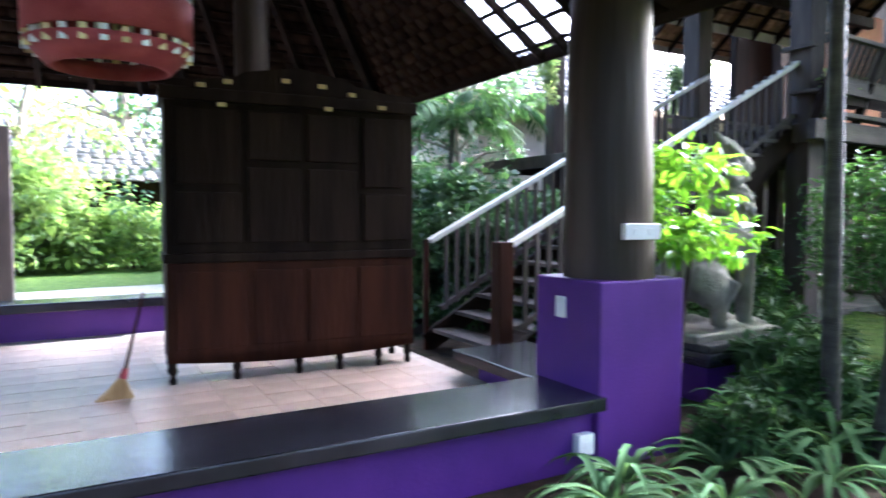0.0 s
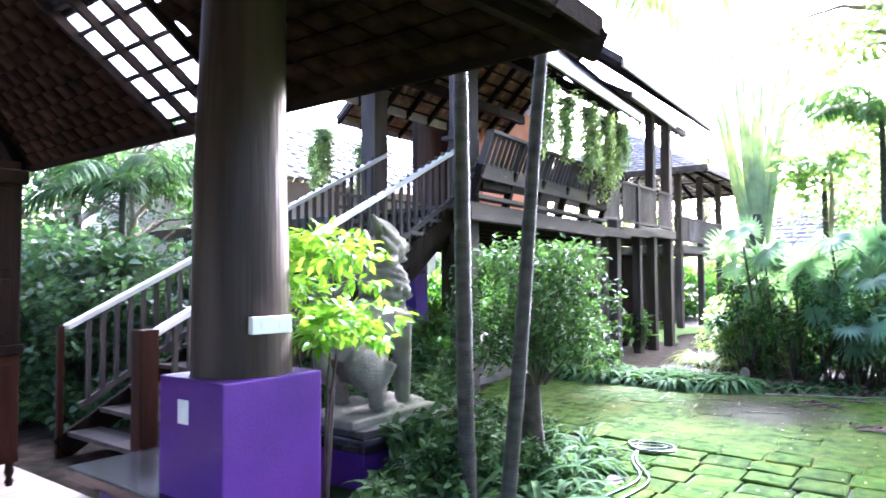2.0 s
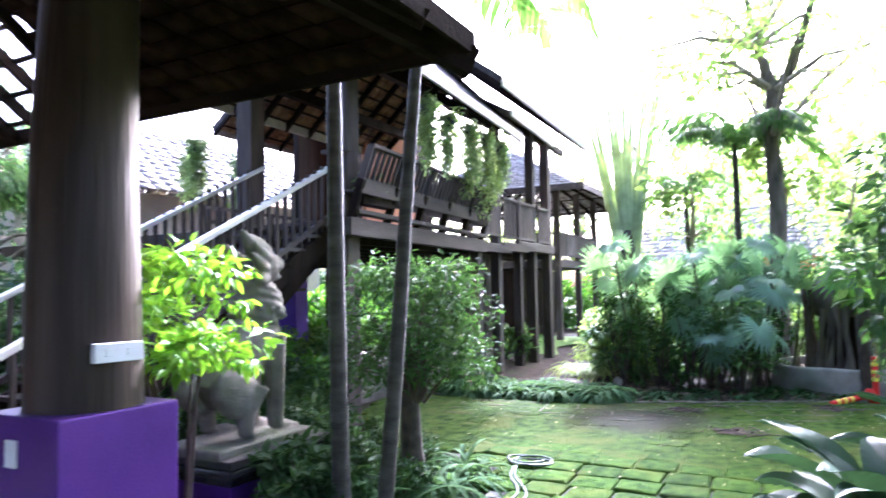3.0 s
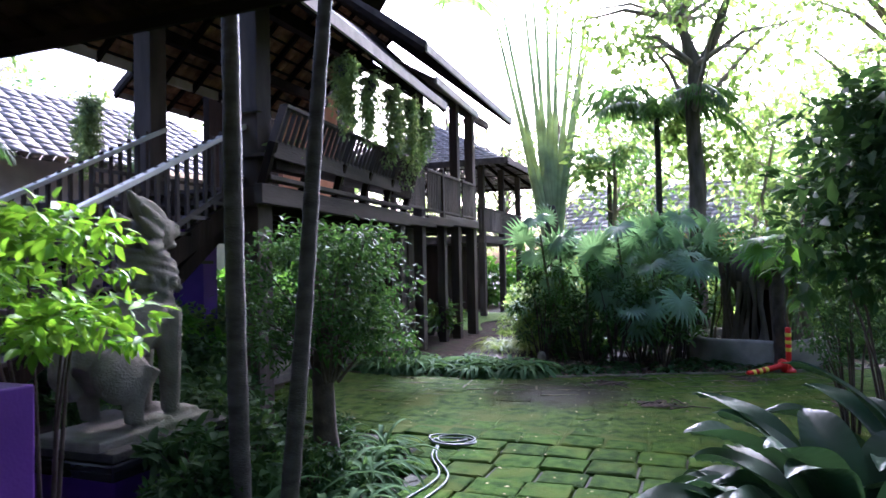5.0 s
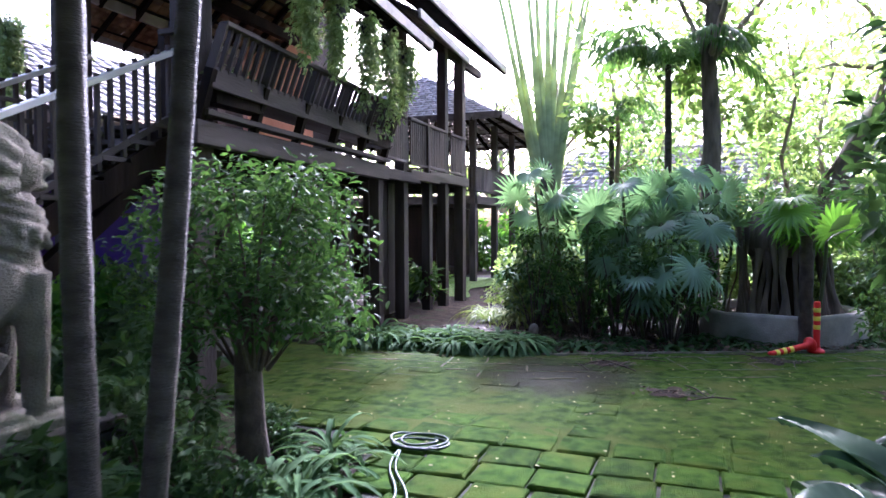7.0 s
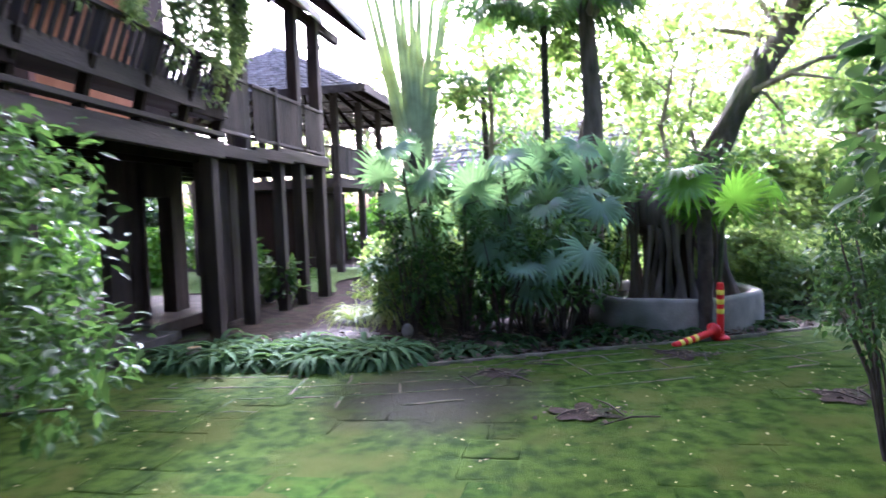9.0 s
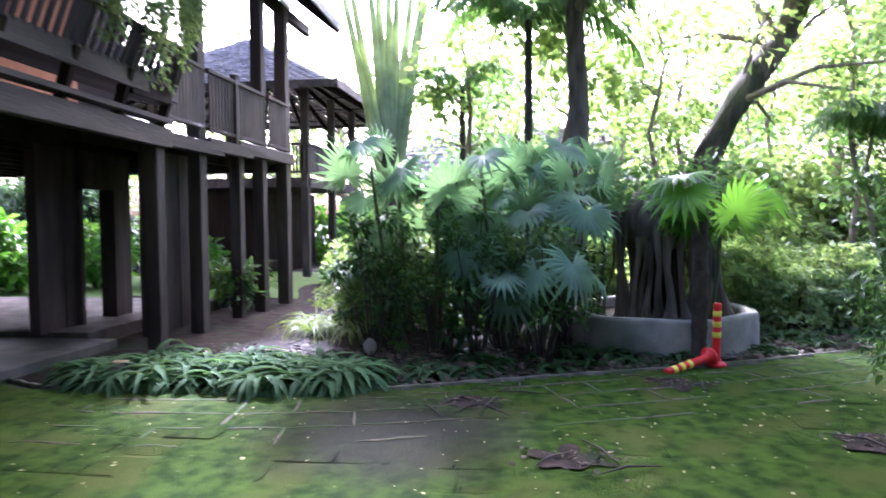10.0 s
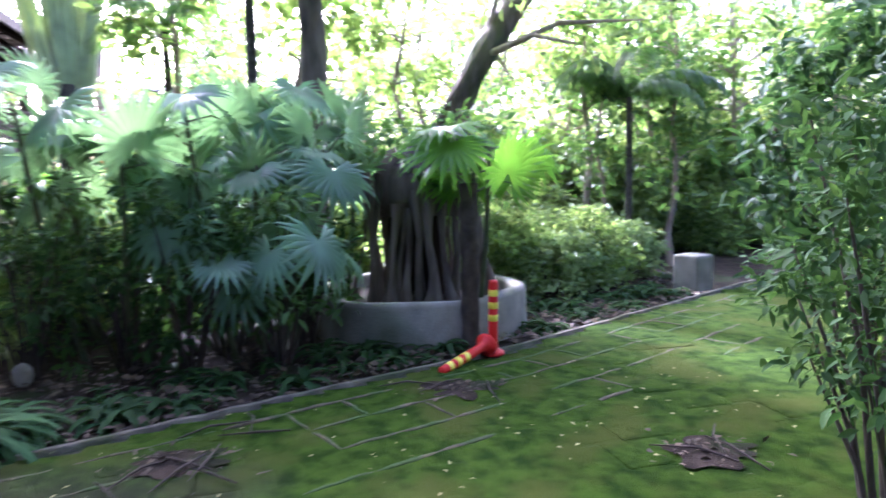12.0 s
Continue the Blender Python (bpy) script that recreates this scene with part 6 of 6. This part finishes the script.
# fallen leaves on the paving
n = 650
px_, py_ = NR.uniform(4.5, 12, n), NR.uniform(-2.5, 4.8, n)
ok = np.array([py_[i] < left_edge(px_[i]) and px_[i] < kerb_x(py_[i]) for i in range(n)])
pos = np.stack([px_, py_, np.full(n, 0.022)], 1)[ok]
v, f = scatter(FAR_V, FAR_F, pos, frames(rand_dirs(len(pos), 0.12), NR.normal(0, 0.25, len(pos))), NR.uniform(0.016, 0.045, len(pos)))
tagged(arr("leaf_litter", v, f, M_LITTER), "yellow fallen leaves scattered over the mossy paving", "leaf litter", kind="stuff")
# litter in the beds
n = 2600
py_ = NR.uniform(-5, 5, n)
px_ = np.array([kerb_x(y) for y in py_]) + 0.1 + NR.random(n) ** 1.3 * 2.2
pos = np.stack([px_, py_, np.full(n, 0.0)], 1)
v, f = scatter(FAR_V, FAR_F, pos, frames(rand_dirs(n, 0.2), NR.normal(0, 0.35, n)), NR.uniform(0.05, 0.12, n))
tagged(arr("bed_litter", v, f, M_DRY), "dry brown leaf litter on the bed soil", "leaf litter", kind="stuff")

# ---------- pavilion floor tiles ----------
TS = 0.3
me_t = []
for k in range(3):
    b = bmesh.new()
    box(b, -TS / 2 + 0.004, TS / 2 - 0.004, -TS / 2 + 0.004, TS / 2 - 0.004, -0.01, 0.006 + 0.001 * k)
    me = bpy.data.meshes.new("floor_tile")
    b.to_mesh(me)
    b.free()
    me.materials.append(M_FLOOR)
    me_t.append(me)
count = 0
for i in range(int((2.74 + 1.6) / TS)):
    for j in range(int((8.1 - 3.7) / TS)):
        if count >= 300:
            break
        o = new("floor_tile", me_t[R.randrange(3)])
        o.parent = floor_pav
        o.location = (2.72 - TS / 2 - i * TS, 3.7 + TS / 2 + j * TS, 0.199)
        count += 1

# ---------- mossy pavers ----------
PX, PY = 0.36, 0.39


def paver_verts(rr, gap=0.008, top=0.010, ins_=0.016):
    ax, ay = PX / 2 - gap * rr.uniform(1, 2.2), PY / 2 - gap * rr.uniform(1, 2.2)
    j = lambda s: rr.uniform(-s, s)
    V = []
    for z, ins in ((-0.05, 0.0), (0.014 - top, 0.0), (0.014, ins_)):
        for sx, sy in ((-1, -1), (1, -1), (1, 1), (-1, 1)):
            V.append((sx * (ax - ins) + j(0.006), sy * (ay - ins) + j(0.006), z + j(0.004)))
    V.append((j(0.05), j(0.05), 0.018 + j(0.004)))
    F = []
    for k in (0, 4):
        for i in range(4):
            F.append((k + i, k + (i + 1) % 4, k + 4 + (i + 1) % 4, k + 4 + i))
    T = [(q[0], q[1], q[2]) for q in F] + [(q[0], q[2], q[3]) for q in F] + [(8 + i, 8 + (i + 1) % 4, 12) for i in range(4)]
    return V, T


rp = random.Random(99)
shapes = [paver_verts(rp) for _ in range(8)]
worn = [paver_verts(rp, 0.003, 0.005, 0.03) for _ in range(8)]
paver_me = []
for V, T in shapes:
    me = bpy.data.meshes.new("paver")
    me.from_pydata(V, [], T)
    me.materials.append(M_MOSS)
    paver_me.append(me)
near_n, VV, TT, off = 0, [], [], 0
for i in range(int(18 / PX)):
    x = -2.6 + i * PX + 0.0
    for j in range(int(14.2 / PY)):
        y = -7.8 + j * PY + (PY * 0.35 * math.sin(i * 1.7)) * (0.35 if x < 8.6 else 1.0)
        if y > left_edge(x) - 0.1 or x > kerb_x(y) - 0.22:
            continue
        rz, dz = rp.uniform(-0.03, 0.03), rp.uniform(-0.010, 0.008)
        k = rp.randrange(8)
        if 4.2 < x < 7.9 and -1.6 < y < 2.9 and near_n < 300:
            o = new("paver", paver_me[k])
            o.parent = pave
            o.location = (x, y, dz)
            o.rotation_euler = (rp.uniform(-0.02, 0.02), rp.uniform(-0.02, 0.02), rz)
            near_n += 1
        else:
            V, T = worn[k] if x > 7.6 else shapes[k]
            dz *= 0.4 if x > 7.6 else 1
            c, s = math.cos(rz), math.sin(rz)
            VV += [(x + c * p[0] - s * p[1], y + s * p[0] + c * p[1], p[2] + dz) for p in V]
            TT += [(a + off, b_ + off, c_ + off) for a, b_, c_ in T]
            off += len(V)
tagged(arr("paver_field", VV, TT, M_MOSS_I, pave), "moss-covered pavers worn smooth", kind="stuff")

# moss grown over the farther paving, thick enough to hide most joints
gx, gy = np.arange(7.2, 16.5, 0.11), np.arange(-8, 6.3, 0.11)
idx, fv, ff = {}, [], []
for i, x in enumerate(gx):
    for j, y in enumerate(gy):
        if y < left_edge(x) - 0.02 and x < kerb_x(y) - 0.05:
            z = 0.015 + 0.012 * noise.noise((x * 1.3, y * 1.3, 0)) + 0.007 * noise.noise((x * 5, y * 5, 3)) - 0.03 * max(0, (7.6 + 0.25 * noise.noise((y * 1.5, 0, 5)) - x) / 0.35)
            idx[i, j] = len(fv)
            fv.append((x, y, z))
for i, j in idx:
    q = [(i, j), (i + 1, j), (i + 1, j + 1), (i, j + 1)]
    if all(k in idx for k in q):
        ff.append([idx[k] for k in q])
tagged(arr("moss_film", fv, ff, M_MOSS_I, smooth=True), "thick uneven moss over old paving with a worn bare patch", "moss", kind="structure")

# mortar joints of the worn paving stand proud of the moss near the kerb: courses along it and staggered cross joints
rm_ = random.Random(17)
M_MORTAR = mat("old_mortar", (0.04, 0.034, 0.018), (0.12, 0.098, 0.056), 9, 0.95, 0.6, 70, c3=(0.035, 0.07, 0.01), big=0.44, world_space=True)


def moss_z(x, y):
    return 0.015 + 0.012 * noise.noise((x * 1.3, y * 1.3, 0)) + 0.007 * noise.noise((x * 5, y * 5, 3))


def ridge(p, q, r, seed):
    pts = []
    for u in np.linspace(0, 1, 8):
        w = p + (q - p) * u
        w = w + 0.016 * np.array([noise.noise((w[0] * 6, w[1] * 6, 1)), noise.noise((w[0] * 6, w[1] * 6, 9))])
        pts.append((w[0], w[1], moss_z(*w) + 0.004 * noise.noise((u * 4, seed, 0))))
    v, f = tube_arrays(pts, r * np.array([0.35, 0.8, 1.0, 0.85, 1.05, 0.9, 0.8, 0.35]), 6)
    v[:, 2] = np.interp(v[:, 2] - np.repeat(np.array(pts)[:, 2], 6), [-0.03, 0.03], [-0.012, 0.010]) + np.repeat(np.array(pts)[:, 2], 6)
    arr("mortar_ridge", v, f, M_MORTAR, pave, smooth=True)


seg_ = np.concatenate([[0], np.cumsum(np.linalg.norm(np.diff(kd, axis=0), axis=1))])
at_ = np.arange(1.5, 13.5, 0.21)
kr = np.stack([np.interp(at_, seg_, kd[:, q]) for q in (0, 1)], 1)
tr = np.gradient(np.array([kr[max(0, i - 3):i + 4].mean(0) for i in range(len(kr))]), axis=0)
nr = np.stack([tr[:, 1], -tr[:, 0]], 1) / np.linalg.norm(tr, axis=1, keepdims=True)
nr *= np.where(nr[:, :1] < 0, 1, -1)
lines = [kr + nr * o for o in (0.36, 0.74, 1.12, 1.5)]
for k, ln in enumerate(lines):
    for i in range(0, len(ln) - 2, 2):
        if noise.noise((i * 0.2, k * 2.1, 4)) * 1.2 + 0.5 * rm_.random() < 0.5 - 0.08 * k:
            ridge(ln[i], ln[i + 2], rm_.uniform(0.014, 0.028), i + k)
    if k + 1 < len(lines):
        for i in range(2 * (k % 2), len(ln) - 1, 4 if k % 3 else 2):
            if noise.noise((i * 0.2, k * 2.1 + 1, 4)) * 1.2 + 0.5 * rm_.random() < 0.3 - 0.06 * k:
                ridge(ln[i], lines[k + 1][i], rm_.uniform(0.012, 0.024), i * 3 + k)

# dark bare hollows with broken bark in the paving
for x, y, r in ((9.35, 0.6, 0.26), (10.6, 1.35, 0.24), (11.4, -0.5, 0.28), (9.9, -1.45, 0.26)):
    b = bmesh.new()
    bmesh.ops.create_circle(b, cap_ends=True, radius=r, segments=40)
    for v_ in b.verts:
        v_.co *= 1 + 0.9 * noise.noise(v_.co * 7 + Vector((x, y, 0)))
        v_.co.x *= 0.7
    ob = part("bare_hollow", b, M_SOIL, label="dark bare soil hollow in the mossy paving")
    ob.matrix_world = pose(x, y, 0.027)
    tagged(ob, "", "soil patch", kind="structure")

# ferny undergrowth around the statue and palms
und = shrub("fern_clump", (4.75, 3.1, 0), 0.6, 0.4, 26, 30, 0.12, L_DARK, "dark leafy undergrowth in the statue bed", 91, 0.05, stems=5)
tagged(und, group="undergrowth in the statue bed")
for x, y, s_ in ((5.75, 3.55, 0.8), (6.3, 3.8, 0.8), (6.1, 4.4, 1.0), (5.0, 3.45, 0.8), (6.7, 3.3, 0.5), (4.45, 2.95, 0.8), (5.5, 2.75, 0.6), (7.2, 5.0, 1.0), (7.7, 5.7, 1.0), (4.2, 4.9, 1.0), (6.6, 5.0, 1.2), (7.5, 5.6, 1.4), (5.6, 4.95, 1.1), (3.75, 2.8, 0.7)):
    copy_thing(und, pose(x, y, -0.02, 0, 0, R.uniform(0, 360)) @ Matrix.Scale(s_, 4))
lush = shrub("leafy_plant", (7.9, 6.6, 0), 1.1, 0.6, 40, 26, 0.2, L_FRESH, "fresh broad-leaved garden plant", 95, 0.1, stems=6)
tagged(lush, group="garden plants behind the statue")
for x, y, s_ in ((6.9, 6.2, 0.8), (8.6, 6.0, 0.7), (9.8, 10.5, 1.2), (11.5, 11.5, 1.3), (14.8, 14, 1.4), (17.5, 13.5, 1.5), (19.5, 11, 1.3), (20.5, 9, 1.0), (18.5, 12.2, 1.4), (13, 13.2, 1.4), (26, 13, 1.6), (29, 9, 1.8), (29.5, 6.5, 1.7), (28.5, 11.5, 1.8), (31, 8, 2.0), (30, 4.5, 1.6), (27.5, 14, 1.8), (21.5, 13.5, 1.5), (23.5, 13.8, 1.6)):
    copy_thing(lush, pose(x, y, -0.02, 0, 0, R.uniform(0, 360)) @ Matrix.Scale(s_, 4))
for nm, x0, x1, y0, y1 in (("lawn", 19.5, 34, -9, 3.0), ("lawn", 17.9, 24, 5.8, 13)):
    n = 20
    v = [(x + 0.4 * math.sin(y), y + 0.4 * math.sin(x), 0.0 + 0.02 * noise.noise((x, y, 0))) for x in np.linspace(x0, x1, n) for y in np.linspace(y0, y1, n)]
    f = [(i * n + j, (i + 1) * n + j, (i + 1) * n + j + 1, i * n + j + 1) for i in range(n - 1) for j in range(n - 1)]
    tagged(arr(nm, v, f, M_LAWN, smooth=True), "sunlit short lawn beyond the trees", "lawn", kind="structure")

# broken bark chips in the hollows
for x, y in ((9.35, 0.6), (10.6, 1.35), (11.4, -0.5), (9.9, -1.45)):
    n = 60
    pos = np.stack([NR.normal(x, 0.12, n), NR.normal(y, 0.18, n), np.full(n, 0.032)], 1)
    v, f = scatter(FAR_V, FAR_F, pos, frames(rand_dirs(n, 0.2), NR.normal(0, 0.4, n)), NR.uniform(0.02, 0.07, n))
    tagged(arr("bark_litter", v, f, M_DRY), "broken brown bark chips on the paving", "bark litter", kind="stuff")
